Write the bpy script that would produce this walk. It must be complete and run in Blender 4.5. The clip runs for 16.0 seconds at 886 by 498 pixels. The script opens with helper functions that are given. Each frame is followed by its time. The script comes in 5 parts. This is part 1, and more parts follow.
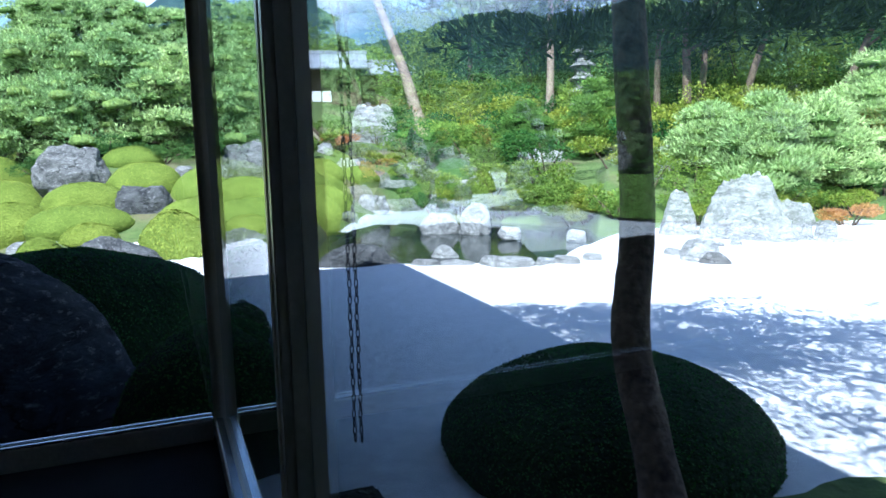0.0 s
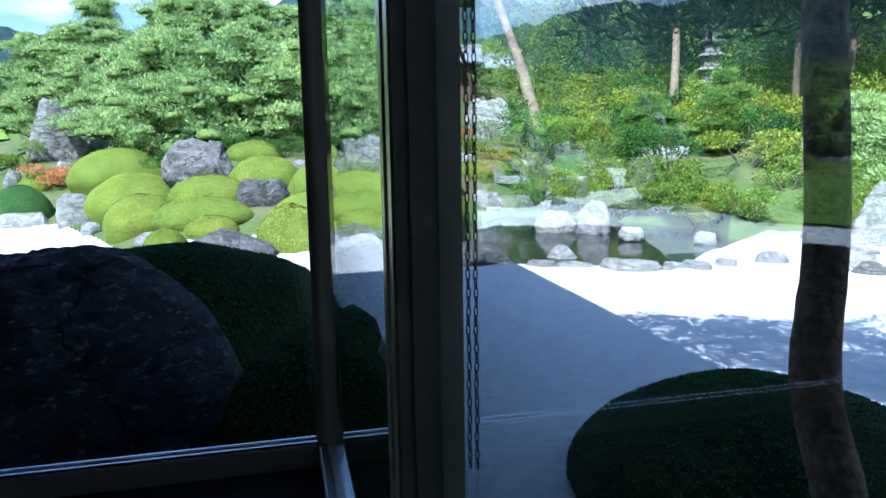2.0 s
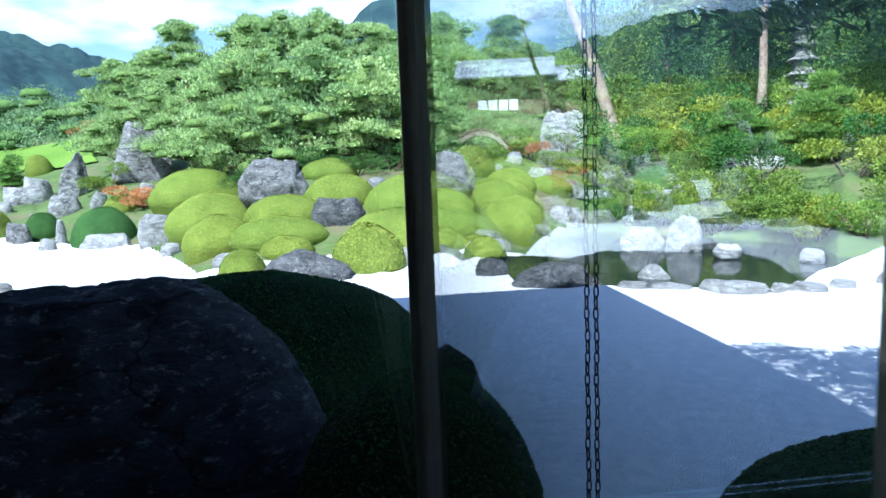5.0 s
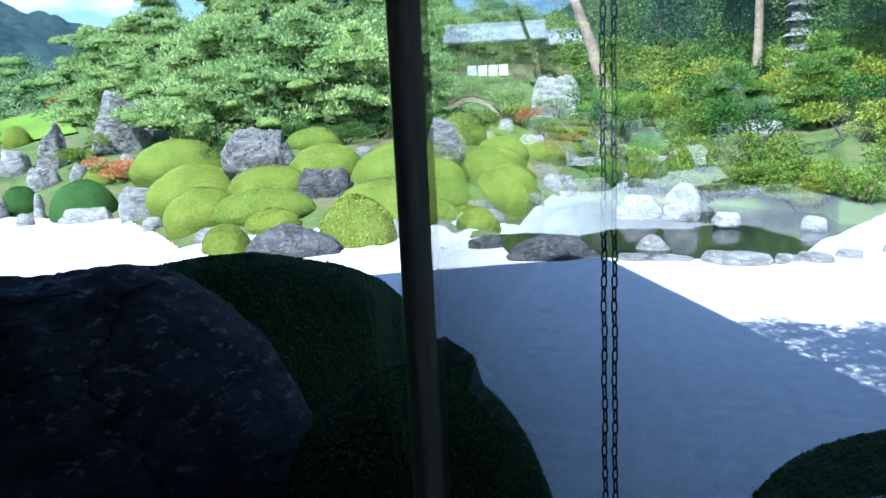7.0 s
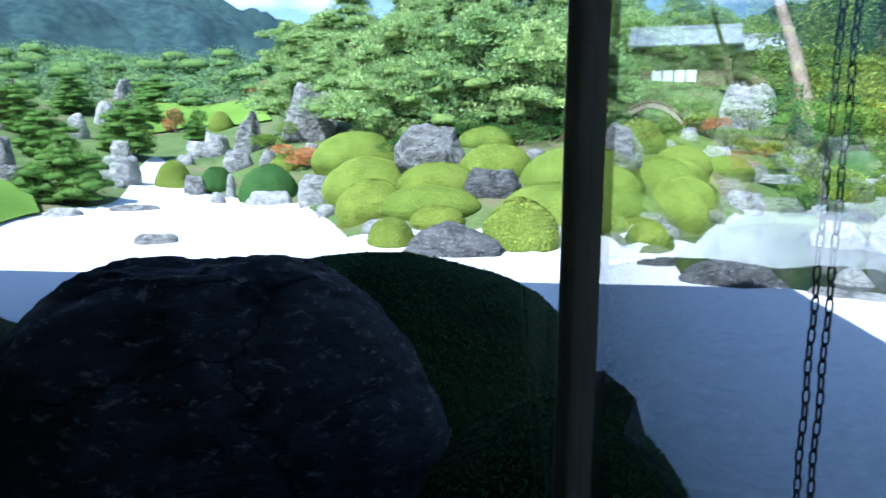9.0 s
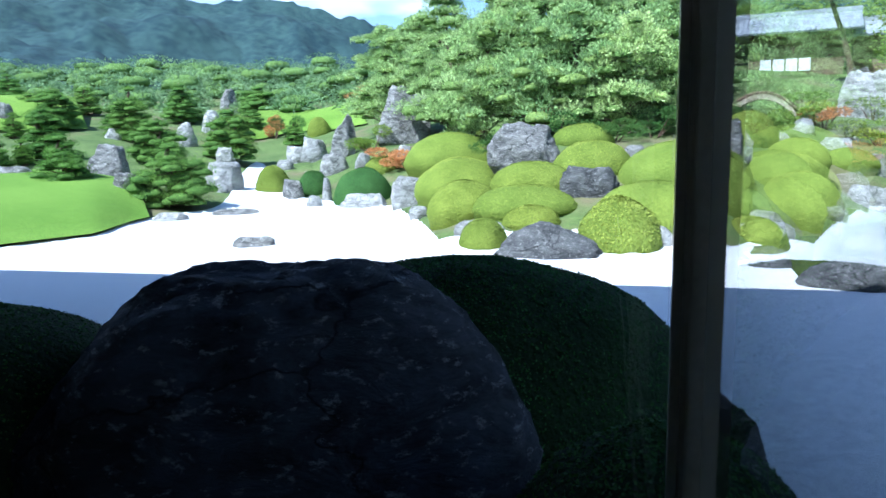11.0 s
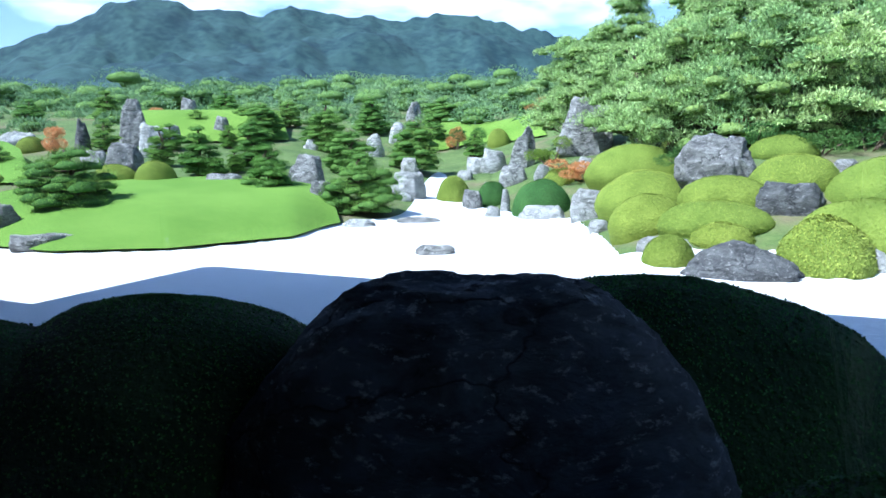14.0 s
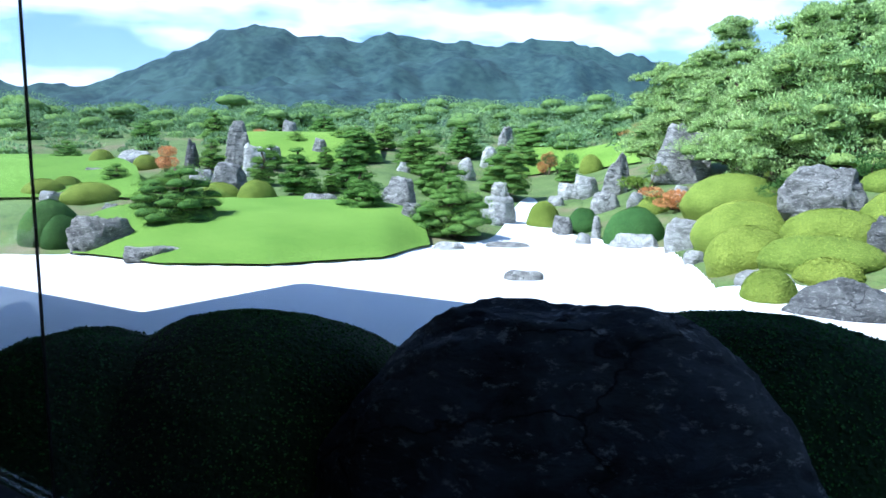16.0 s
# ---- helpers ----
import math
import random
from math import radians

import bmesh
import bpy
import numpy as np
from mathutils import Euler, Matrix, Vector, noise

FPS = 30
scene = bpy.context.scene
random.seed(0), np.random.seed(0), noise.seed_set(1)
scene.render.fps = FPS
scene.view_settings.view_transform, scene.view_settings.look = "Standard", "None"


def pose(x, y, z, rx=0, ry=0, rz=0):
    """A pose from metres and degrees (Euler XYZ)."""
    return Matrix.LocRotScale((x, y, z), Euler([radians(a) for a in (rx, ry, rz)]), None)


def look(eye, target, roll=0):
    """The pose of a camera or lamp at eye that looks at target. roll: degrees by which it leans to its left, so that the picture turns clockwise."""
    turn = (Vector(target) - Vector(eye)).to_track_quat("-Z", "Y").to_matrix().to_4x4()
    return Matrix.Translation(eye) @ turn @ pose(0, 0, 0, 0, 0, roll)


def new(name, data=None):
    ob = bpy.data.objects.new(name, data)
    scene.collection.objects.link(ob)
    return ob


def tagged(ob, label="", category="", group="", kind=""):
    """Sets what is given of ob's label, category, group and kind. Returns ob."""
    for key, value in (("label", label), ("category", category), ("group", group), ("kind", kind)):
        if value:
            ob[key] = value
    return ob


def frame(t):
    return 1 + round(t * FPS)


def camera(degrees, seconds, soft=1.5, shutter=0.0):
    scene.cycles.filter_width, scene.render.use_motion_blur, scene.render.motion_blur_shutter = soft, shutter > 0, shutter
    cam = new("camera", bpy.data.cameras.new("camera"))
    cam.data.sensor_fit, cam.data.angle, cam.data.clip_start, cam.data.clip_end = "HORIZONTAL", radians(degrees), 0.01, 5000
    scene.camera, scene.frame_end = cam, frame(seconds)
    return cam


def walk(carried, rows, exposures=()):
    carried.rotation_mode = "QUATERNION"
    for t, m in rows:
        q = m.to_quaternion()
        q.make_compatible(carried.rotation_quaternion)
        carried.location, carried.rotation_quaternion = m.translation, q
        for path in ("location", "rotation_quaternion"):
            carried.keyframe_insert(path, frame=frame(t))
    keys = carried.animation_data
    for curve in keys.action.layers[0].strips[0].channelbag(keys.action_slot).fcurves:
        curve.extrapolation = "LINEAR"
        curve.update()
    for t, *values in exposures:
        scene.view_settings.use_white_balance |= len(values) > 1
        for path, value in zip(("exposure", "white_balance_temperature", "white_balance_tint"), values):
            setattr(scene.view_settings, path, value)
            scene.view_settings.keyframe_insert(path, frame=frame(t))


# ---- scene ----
cam = camera(64.0, 16.0, shutter=0.35)
PATH = [
    (0, (-0.261, 0.598, 2.007), (-0.301, 2.574, 1.705), -1.1),
    (0.5, (-0.302, 0.736, 1.994), (-0.423, 2.713, 1.718), -1.5),
    (1, (-0.32, 0.863, 1.997), (-0.575, 2.828, 1.725), -0.8),
    (1.5, (-0.353, 0.969, 2.005), (-0.667, 2.925, 1.73), -1.2),
    (2, (-0.396, 1.082, 1.997), (-0.741, 3.027, 1.687), -1.0),
    (2.5, (-0.442, 1.17, 1.997), (-0.782, 3.118, 1.7), -1.4),
    (3, (-0.504, 1.303, 1.998), (-0.839, 3.25, 1.684), -1.8),
    (3.5, (-0.563, 1.321, 1.999), (-0.942, 3.267, 1.738), -1.4),
    (4, (-0.613, 1.407, 1.996), (-1.096, 3.332, 1.745), -1.5),
    (6.5, (-0.805, 1.908, 2.04), (-1.356, 3.802, 1.707), -2.6),
    (7, (-0.836, 2.012, 2.032), (-1.345, 3.913, 1.676), -2.7),
    (7.5, (-0.857, 2.082, 2.038), (-1.405, 3.977, 1.711), -2.0),
    (8, (-0.91, 2.156, 2.048), (-1.571, 4.013, 1.709), -0.9),
    (8.5, (-0.932, 2.253, 2.048), (-1.679, 4.083, 1.74), 0.9),
    (9, (-0.939, 2.338, 2.036), (-1.873, 4.073, 1.693), 0.2),
    (11.5, (-1.098, 2.624, 1.993), (-2.343, 4.155, 1.668), -1.0),
    (12, (-1.131, 2.623, 1.994), (-2.507, 4.04, 1.679), -0.6),
    (12.5, (-1.128, 2.61, 2.011), (-2.579, 3.948, 1.691), -0.9),
    (13, (-1.118, 2.595, 2.013), (-2.609, 3.889, 1.691), -1.0),
    (13.5, (-1.124, 2.574, 2.015), (-2.639, 3.839, 1.692), -1.6),
    (14, (-1.137, 2.566, 2.015), (-2.656, 3.834, 1.719), -1.3),
    (14.5, (-1.16, 2.575, 2.025), (-2.704, 3.822, 1.78), -0.6),
    (15, (-1.139, 2.562, 2.039), (-2.733, 3.745, 1.787), -0.5),
    (15.5, (-1.097, 2.547, 2.045), (-2.733, 3.672, 1.808), -0.2),
    (16, (-1.119, 2.517, 2.042), (-2.79, 3.593, 1.814), -0.2),
]
walk(cam, [(t, look(eye, target, roll)) for t, eye, target, roll in PATH], [(0.0, 1.3, 5050, 14), (16.0, 1.3, 5050, 14)])

# ---- light and sky ----
SUN_TRAVEL, SUN_EL = -15.0, 53.0
sun = new("sun", bpy.data.lights.new("sun", "SUN"))
sun.data.energy, sun.data.angle, sun.data.color = 5.0, radians(0.5), (1.0, 0.95, 0.86)
sun.matrix_world = pose(0, 0, 30, 90 - SUN_EL, 0, SUN_TRAVEL)
world = bpy.data.worlds.new("sky")
scene.world = world
world.use_nodes = True


def build_sky():
    nt = world.node_tree
    n, l = nt.nodes, nt.links
    n.clear()
    out, bg = n.new("ShaderNodeOutputWorld"), n.new("ShaderNodeBackground")
    sky = n.new("ShaderNodeTexSky")
    sky.sky_type, sky.sun_disc = "NISHITA", False
    sky.sun_elevation, sky.sun_rotation = radians(SUN_EL), radians(180 - SUN_TRAVEL)
    sky.air_density, sky.dust_density, sky.ozone_density = 1.0, 0.6, 1.6
    co, mp = n.new("ShaderNodeTexCoord"), n.new("ShaderNodeMapping")
    mp.inputs["Scale"].default_value = (2.2, 2.2, 7.0)
    nz, rp = n.new("ShaderNodeTexNoise"), n.new("ShaderNodeValToRGB")
    nz.inputs["Scale"].default_value, nz.inputs["Detail"].default_value, nz.inputs["Roughness"].default_value = 1.7, 7, 0.55
    rp.color_ramp.elements[0].position, rp.color_ramp.elements[1].position = 0.44, 0.66
    mx = n.new("ShaderNodeMix")
    mx.data_type = "RGBA"
    mx.inputs["B"].default_value = (11.5, 11.8, 12.2, 1)
    l.new(co.outputs["Generated"], mp.inputs["Vector"])
    l.new(mp.outputs["Vector"], nz.inputs["Vector"])
    l.new(nz.outputs["Fac"], rp.inputs["Fac"])
    sp, lo, mu = n.new("ShaderNodeSeparateXYZ"), n.new("ShaderNodeMapRange"), n.new("ShaderNodeMath")
    lo.inputs["From Min"].default_value, lo.inputs["From Max"].default_value = 0.18, 0.42
    lo.inputs["To Min"].default_value, lo.inputs["To Max"].default_value = 1.0, 0.0
    mu.operation = "MULTIPLY"
    l.new(co.outputs["Generated"], sp.inputs[0])
    l.new(sp.outputs["Z"], lo.inputs["Value"])
    l.new(rp.outputs["Color"], mu.inputs[0])
    l.new(lo.outputs["Result"], mu.inputs[1])
    l.new(mu.outputs[0], mx.inputs["Factor"])
    l.new(sky.outputs["Color"], mx.inputs["A"])
    l.new(mx.outputs["Result"], bg.inputs["Color"])
    bg.inputs["Strength"].default_value = 0.092
    l.new(bg.outputs["Background"], out.inputs["Surface"])


build_sky()

# ---- materials ----
def material(name, dark, light, scale, rough=0.8, bump=0.3, fine=6.0, metal=0.0, third=None, spread=0.0, spec=0.3, thin=0.0, vary=0.12, span=0.28):
    """Two noise scales between two colours, an optional third stain colour, fine relief, and a spread from piece to piece."""
    m = bpy.data.materials.new(name)
    m.use_nodes = True
    n, l = m.node_tree.nodes, m.node_tree.links
    b = n["Principled BSDF"]
    co = n.new("ShaderNodeTexCoord")
    src = co.outputs["Object"]
    big, small = n.new("ShaderNodeTexNoise"), n.new("ShaderNodeTexNoise")
    big.inputs["Scale"].default_value, big.inputs["Detail"].default_value = scale, 5
    small.inputs["Scale"].default_value, small.inputs["Detail"].default_value = scale * fine, 6
    l.new(src, big.inputs["Vector"])
    l.new(src, small.inputs["Vector"])
    add = n.new("ShaderNodeMath")
    add.operation = "ADD"
    l.new(big.outputs["Fac"], add.inputs[0])
    l.new(small.outputs["Fac"], add.inputs[1])
    rp = n.new("ShaderNodeMapRange")
    rp.inputs["From Min"].default_value, rp.inputs["From Max"].default_value = 1 - span, 1 + span
    l.new(add.outputs[0], rp.inputs["Value"])
    mx = n.new("ShaderNodeMix")
    mx.data_type = "RGBA"
    mx.inputs["A"].default_value, mx.inputs["B"].default_value = (*dark, 1), (*light, 1)
    l.new(rp.outputs["Result"], mx.inputs["Factor"])
    col = mx.outputs["Result"]
    if third:
        st, sr, m2 = n.new("ShaderNodeTexNoise"), n.new("ShaderNodeMapRange"), n.new("ShaderNodeMix")
        st.inputs["Scale"].default_value, st.inputs["Detail"].default_value = scale * 0.6, 8
        sr.inputs["From Min"].default_value, sr.inputs["From Max"].default_value = 0.52, 0.66
        m2.data_type = "RGBA"
        m2.inputs["B"].default_value = (*third, 1)
        l.new(src, st.inputs["Vector"])
        l.new(st.outputs["Fac"], sr.inputs["Value"])
        l.new(sr.outputs["Result"], m2.inputs["Factor"])
        l.new(col, m2.inputs["A"])
        col = m2.outputs["Result"]
    if spread:
        geo, hs, vr = n.new("ShaderNodeNewGeometry"), n.new("ShaderNodeHueSaturation"), n.new("ShaderNodeMapRange")
        vr.inputs["To Min"].default_value, vr.inputs["To Max"].default_value = 1 - spread, 1 + spread
        l.new(geo.outputs["Random Per Island"], vr.inputs["Value"])
        l.new(vr.outputs["Result"], hs.inputs["Value"])
        l.new(col, hs.inputs["Color"])
        col = hs.outputs["Color"]
    if vary:
        info, hs, vr = n.new("ShaderNodeObjectInfo"), n.new("ShaderNodeHueSaturation"), n.new("ShaderNodeMapRange")
        vr.inputs["To Min"].default_value, vr.inputs["To Max"].default_value = 1 - vary, 1 + vary
        l.new(info.outputs["Random"], vr.inputs["Value"])
        l.new(vr.outputs["Result"], hs.inputs["Value"])
        hu = n.new("ShaderNodeMapRange")
        hu.inputs["To Min"].default_value, hu.inputs["To Max"].default_value = 0.5 + vary * 0.08, 0.5 - vary * 0.08
        l.new(info.outputs["Random"], hu.inputs["Value"])
        l.new(hu.outputs["Result"], hs.inputs["Hue"])
        l.new(col, hs.inputs["Color"])
        col = hs.outputs["Color"]
    l.new(col, b.inputs["Base Color"])
    b.inputs["Roughness"].default_value, b.inputs["Metallic"].default_value = rough, metal
    b.inputs["Specular IOR Level"].default_value = spec
    if bump:
        bp = n.new("ShaderNodeBump")
        bp.inputs["Strength"].default_value, bp.inputs["Distance"].default_value = bump, 0.02 if scale > 3 else 0.06
        l.new(add.outputs[0], bp.inputs["Height"])
        l.new(bp.outputs["Normal"], b.inputs["Normal"])
    if thin:
        tr, ms = n.new("ShaderNodeBsdfTranslucent"), n.new("ShaderNodeMixShader")
        l.new(col, tr.inputs["Color"])
        ms.inputs["Fac"].default_value = thin
        l.new(b.outputs["BSDF"], ms.inputs[1])
        l.new(tr.outputs["BSDF"], ms.inputs[2])
        l.new(ms.outputs["Shader"], n["Material Output"].inputs["Surface"])
    return m


def glass_material():
    m = bpy.data.materials.new("window_glass")
    m.use_nodes = True
    n, l = m.node_tree.nodes, m.node_tree.links
    n.clear()
    out, gl = n.new("ShaderNodeOutputMaterial"), n.new("ShaderNodeBsdfGlass")
    gl.inputs["Color"].default_value = (0.965, 0.99, 0.985, 1)
    gl.inputs["Roughness"].default_value, gl.inputs["IOR"].default_value = 0.0, 1.52
    l.new(gl.outputs["BSDF"], out.inputs["Surface"])
    return m


def rock_material(name, dark, mid, light, scale=3.0, crack=1.3, vary=0.15):
    """Weathered stone: sharp mottling, slanted veins, pale lichen flecks and dark cracks."""
    m = bpy.data.materials.new(name)
    m.use_nodes = True
    n, l = m.node_tree.nodes, m.node_tree.links
    b = n["Principled BSDF"]
    co, mp = n.new("ShaderNodeTexCoord"), n.new("ShaderNodeMapping")
    mp.inputs["Rotation"].default_value, mp.inputs["Scale"].default_value = (0.5, 0.35, 0.2), (1.0, 1.0, 1.9)
    l.new(co.outputs["Object"], mp.inputs["Vector"])

    def tex(s, detail, rough, lo, hi, warp=0.0):
        t, r = n.new("ShaderNodeTexNoise"), n.new("ShaderNodeMapRange")
        t.inputs["Scale"].default_value, t.inputs["Detail"].default_value = s, detail
        t.inputs["Roughness"].default_value, t.inputs["Distortion"].default_value = rough, warp
        r.inputs["From Min"].default_value, r.inputs["From Max"].default_value = lo, hi
        l.new(mp.outputs["Vector"], t.inputs["Vector"])
        l.new(t.outputs["Fac"], r.inputs["Value"])
        return r.outputs["Result"]

    def mix(fac, a, c):
        x = n.new("ShaderNodeMix")
        x.data_type = "RGBA"
        l.new(fac, x.inputs["Factor"])
        for key, v in (("A", a), ("B", c)):
            if isinstance(v, tuple):
                x.inputs[key].default_value = (*v, 1)
            else:
                l.new(v, x.inputs[key])
        return x.outputs["Result"]

    body = tex(scale, 12, 0.72, 0.36, 0.64, 0.4)
    fleck = tex(scale * 5, 8, 0.7, 0.56, 0.66)
    vor, edge = n.new("ShaderNodeTexVoronoi"), n.new("ShaderNodeMapRange")
    vor.feature = "DISTANCE_TO_EDGE"
    vor.inputs["Scale"].default_value = crack
    edge.inputs["From Min"].default_value, edge.inputs["From Max"].default_value = 0.0, 0.012
    wob, add = n.new("ShaderNodeTexNoise"), n.new("ShaderNodeMix")
    wob.inputs["Scale"].default_value, wob.inputs["Detail"].default_value = 4.0, 6
    add.data_type = "VECTOR"
    add.inputs["Factor"].default_value = 0.25
    l.new(mp.outputs["Vector"], wob.inputs["Vector"])
    l.new(mp.outputs["Vector"], add.inputs[4])
    l.new(wob.outputs["Color"], add.inputs[5])
    l.new(add.outputs[1], vor.inputs["Vector"])
    l.new(vor.outputs["Distance"], edge.inputs["Value"])
    col = mix(body, dark, mid)
    col = mix(fleck, col, light)
    col = mix(edge.outputs["Result"], tuple(k * 0.9 for k in dark), col)
    info, hs, vr = n.new("ShaderNodeObjectInfo"), n.new("ShaderNodeHueSaturation"), n.new("ShaderNodeMapRange")
    vr.inputs["To Min"].default_value, vr.inputs["To Max"].default_value = 1 - vary, 1 + vary
    l.new(info.outputs["Random"], vr.inputs["Value"])
    l.new(vr.outputs["Result"], hs.inputs["Value"])
    l.new(col, hs.inputs["Color"])
    l.new(hs.outputs["Color"], b.inputs["Base Color"])
    b.inputs["Roughness"].default_value, b.inputs["Specular IOR Level"].default_value = 0.85, 0.25
    mu, bp = n.new("ShaderNodeMath"), n.new("ShaderNodeBump")
    mu.operation = "MULTIPLY_ADD"
    mu.inputs[1].default_value = 0.3
    l.new(edge.outputs["Result"], mu.inputs[0])
    l.new(body, mu.inputs[2])
    bp.inputs["Strength"].default_value, bp.inputs["Distance"].default_value = 1.0, 0.06
    l.new(mu.outputs[0], bp.inputs["Height"])
    l.new(bp.outputs["Normal"], b.inputs["Normal"])
    return m


GRAVEL = material("white_gravel", (0.62, 0.62, 0.61), (0.84, 0.83, 0.81), 9.0, 0.9, 0.9, 9.0)
# Near-black ground colour that stands for deep shade beside the building.
SHADE_GROUND = material("shade_dark_ground", (0.012, 0.014, 0.008), (0.03, 0.032, 0.018), 3.0, 0.95, 0.8, 8.0)
MOSS = material("mossy_earth", (0.05, 0.085, 0.02), (0.12, 0.17, 0.045), 0.8, 0.95, 0.6, 12.0, third=(0.14, 0.125, 0.06))
LAWN = material("mown_lawn", (0.095, 0.175, 0.022), (0.165, 0.265, 0.042), 0.45, 0.95, 0.12, 40.0, spec=0.1)
# Dome body darker than its leaves: the shade between them is in its colour.
AZALEA = material("clipped_azalea", (0.10, 0.14, 0.018), (0.20, 0.25, 0.038), 1.6, 0.85, 0.6, 14.0, spread=0.2, spec=0.12)
AZALEA_LEAF = material("azalea_leaf", (0.15, 0.20, 0.026), (0.29, 0.345, 0.062), 1.1, 0.8, 0.0, 8.0, spread=0.3, thin=0.05, spec=0.1)
# Bush bodies far darker than their leaves: deep shade put into the colour.
HEDGE_SHADE_BODY = material("shade_dark_hedge", (0.008, 0.02, 0.006), (0.022, 0.045, 0.011), 2.0, 0.85, 0.6, 14.0, spec=0.15)
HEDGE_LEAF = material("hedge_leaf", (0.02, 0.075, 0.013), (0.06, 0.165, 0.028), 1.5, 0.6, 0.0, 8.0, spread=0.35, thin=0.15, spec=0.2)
GREEN_BUSH = material("green_azalea", (0.035, 0.085, 0.02), (0.075, 0.15, 0.035), 1.6, 0.85, 0.6, 14.0, spread=0.2, spec=0.12)
GREEN_BUSH_LEAF = material("green_azalea_leaf", (0.04, 0.10, 0.022), (0.095, 0.18, 0.04), 1.1, 0.75, 0.0, 8.0, spread=0.34, thin=0.2, spec=0.12)
# Core greens darker than the needles, painting the shade inside pads and crowns.
SHADE_CORE = material("shade_core_needles", (0.05, 0.11, 0.022), (0.12, 0.21, 0.04), 2.5, 0.9, 0.9, 9.0, spec=0.1)
SHADE_CORE_PALE = material("pale_shade_core_needles", (0.10, 0.17, 0.04), (0.22, 0.31, 0.08), 2.5, 0.9, 0.9, 9.0, spec=0.1, vary=0.18)
# Near boulder's stone, darkened in colour to deepen the shade under the eaves.
SHADE_STONE = rock_material("shade_dark_lichen_stone", (0.008, 0.010, 0.014), (0.085, 0.095, 0.12), (0.26, 0.27, 0.29), 2.2, 0.9, 0.0)
GREEN_LEAF = material("green_shrub_leaf", (0.11, 0.19, 0.025), (0.30, 0.40, 0.06), 0.9, 0.55, 0.0, 6.0, spread=0.4, thin=0.35, spec=0.2)
YELLOW_LEAF = material("yellow_green_leaf", (0.17, 0.24, 0.02), (0.42, 0.44, 0.05), 0.9, 0.5, 0.0, 6.0, spread=0.35, thin=0.3)
RED_LEAF = material("red_maple_leaf", (0.46, 0.19, 0.06), (0.70, 0.38, 0.15), 1.2, 0.6, 0.0, 6.0, spread=0.3, thin=0.35)
NEEDLE = material("pine_needles", (0.25, 0.38, 0.13), (0.48, 0.61, 0.23), 0.8, 0.7, 0.0, 6.0, spread=0.42, thin=0.2, spec=0.12, vary=0.2)
NEEDLE_DEEP = material("dark_pine_needles", (0.10, 0.20, 0.035), (0.25, 0.40, 0.075), 1.0, 0.7, 0.0, 6.0, spread=0.35, thin=0.3, spec=0.12, vary=0.15)
# Window pine's needles: shade from roof and boughs is put into the colour.
NEEDLE_SHADE = material("shade_darkened_pine_needles", (0.035, 0.07, 0.015), (0.09, 0.14, 0.035), 1.0, 0.7, 0.0, 6.0, spread=0.3, thin=0.12, spec=0.12)
# Leaf colour made paler and bluer to carry the haze over the far woods.
WOODS = material("haze_paled_woods_leaf", (0.13, 0.23, 0.10), (0.27, 0.39, 0.17), 0.1, 0.8, 0.0, 8.0, spread=0.3, thin=0.25)
# Distance haze is tinted into the forest colour as blue-green.
MOUNTAIN = material("haze_blue_wooded_mountain", (0.010, 0.030, 0.036), (0.034, 0.070, 0.064), 0.022, 0.95, 1.0, 7.0, vary=0, span=0.20)
BARK = material("pine_bark", (0.06, 0.04, 0.028), (0.20, 0.14, 0.09), 5.0, 0.9, 1.0, 5.0)
PALE_BARK = material("pale_pine_bark", (0.22, 0.15, 0.10), (0.45, 0.34, 0.25), 2.0, 0.9, 0.8, 6.0)
ROCK = rock_material("grey_rock", (0.075, 0.075, 0.07), (0.40, 0.39, 0.35), (0.66, 0.65, 0.60))
DARK_ROCK = rock_material("dark_blue_grey_rock", (0.045, 0.046, 0.046), (0.19, 0.19, 0.18), (0.36, 0.355, 0.33))
PALE_ROCK = rock_material("pale_rock", (0.20, 0.20, 0.18), (0.58, 0.57, 0.52), (0.78, 0.77, 0.72))
FRAME = material("dark_bronze_aluminium", (0.48, 0.42, 0.33), (0.60, 0.53, 0.43), 3.0, 0.32, 0.05, 20.0, metal=0.5, vary=0)
SILL = material("brushed_metal_rail", (0.40, 0.42, 0.45), (0.55, 0.57, 0.60), 4.0, 0.22, 0.05, 20.0, metal=0.9)
CHAIN = material("blackened_steel_chain", (0.012, 0.012, 0.013), (0.04, 0.038, 0.036), 30.0, 0.5, 0.1, 4.0, metal=0.7)
CARPET = material("dark_carpet", (0.012, 0.012, 0.016), (0.022, 0.021, 0.026), 8.0, 0.95, 0.4, 20.0)
# Room shell coloured near black so less of it reflects in the glass.
INNER = material("darkened_inner_plaster", (0.030, 0.028, 0.026), (0.05, 0.047, 0.044), 1.5, 0.9, 0.2, 10.0)
# Unseen outer walls, coloured dark so they throw little light on the foreground.
OUTER = material("low_bounce_boards", (0.035, 0.028, 0.022), (0.075, 0.06, 0.046), 1.2, 0.85, 0.3, 10.0)
EAVE = material("dark_eave_boards", (0.03, 0.022, 0.016), (0.06, 0.045, 0.033), 2.5, 0.8, 0.4, 8.0)
TILE = material("grey_roof_tile", (0.20, 0.22, 0.24), (0.36, 0.38, 0.41), 1.5, 0.55, 0.4, 6.0)
TIMBER = material("weathered_timber", (0.10, 0.07, 0.045), (0.22, 0.16, 0.10), 2.5, 0.85, 0.5, 6.0)
THATCH = material("pale_bridge_earth", (0.36, 0.30, 0.20), (0.55, 0.47, 0.34), 2.0, 0.9, 0.5, 6.0)
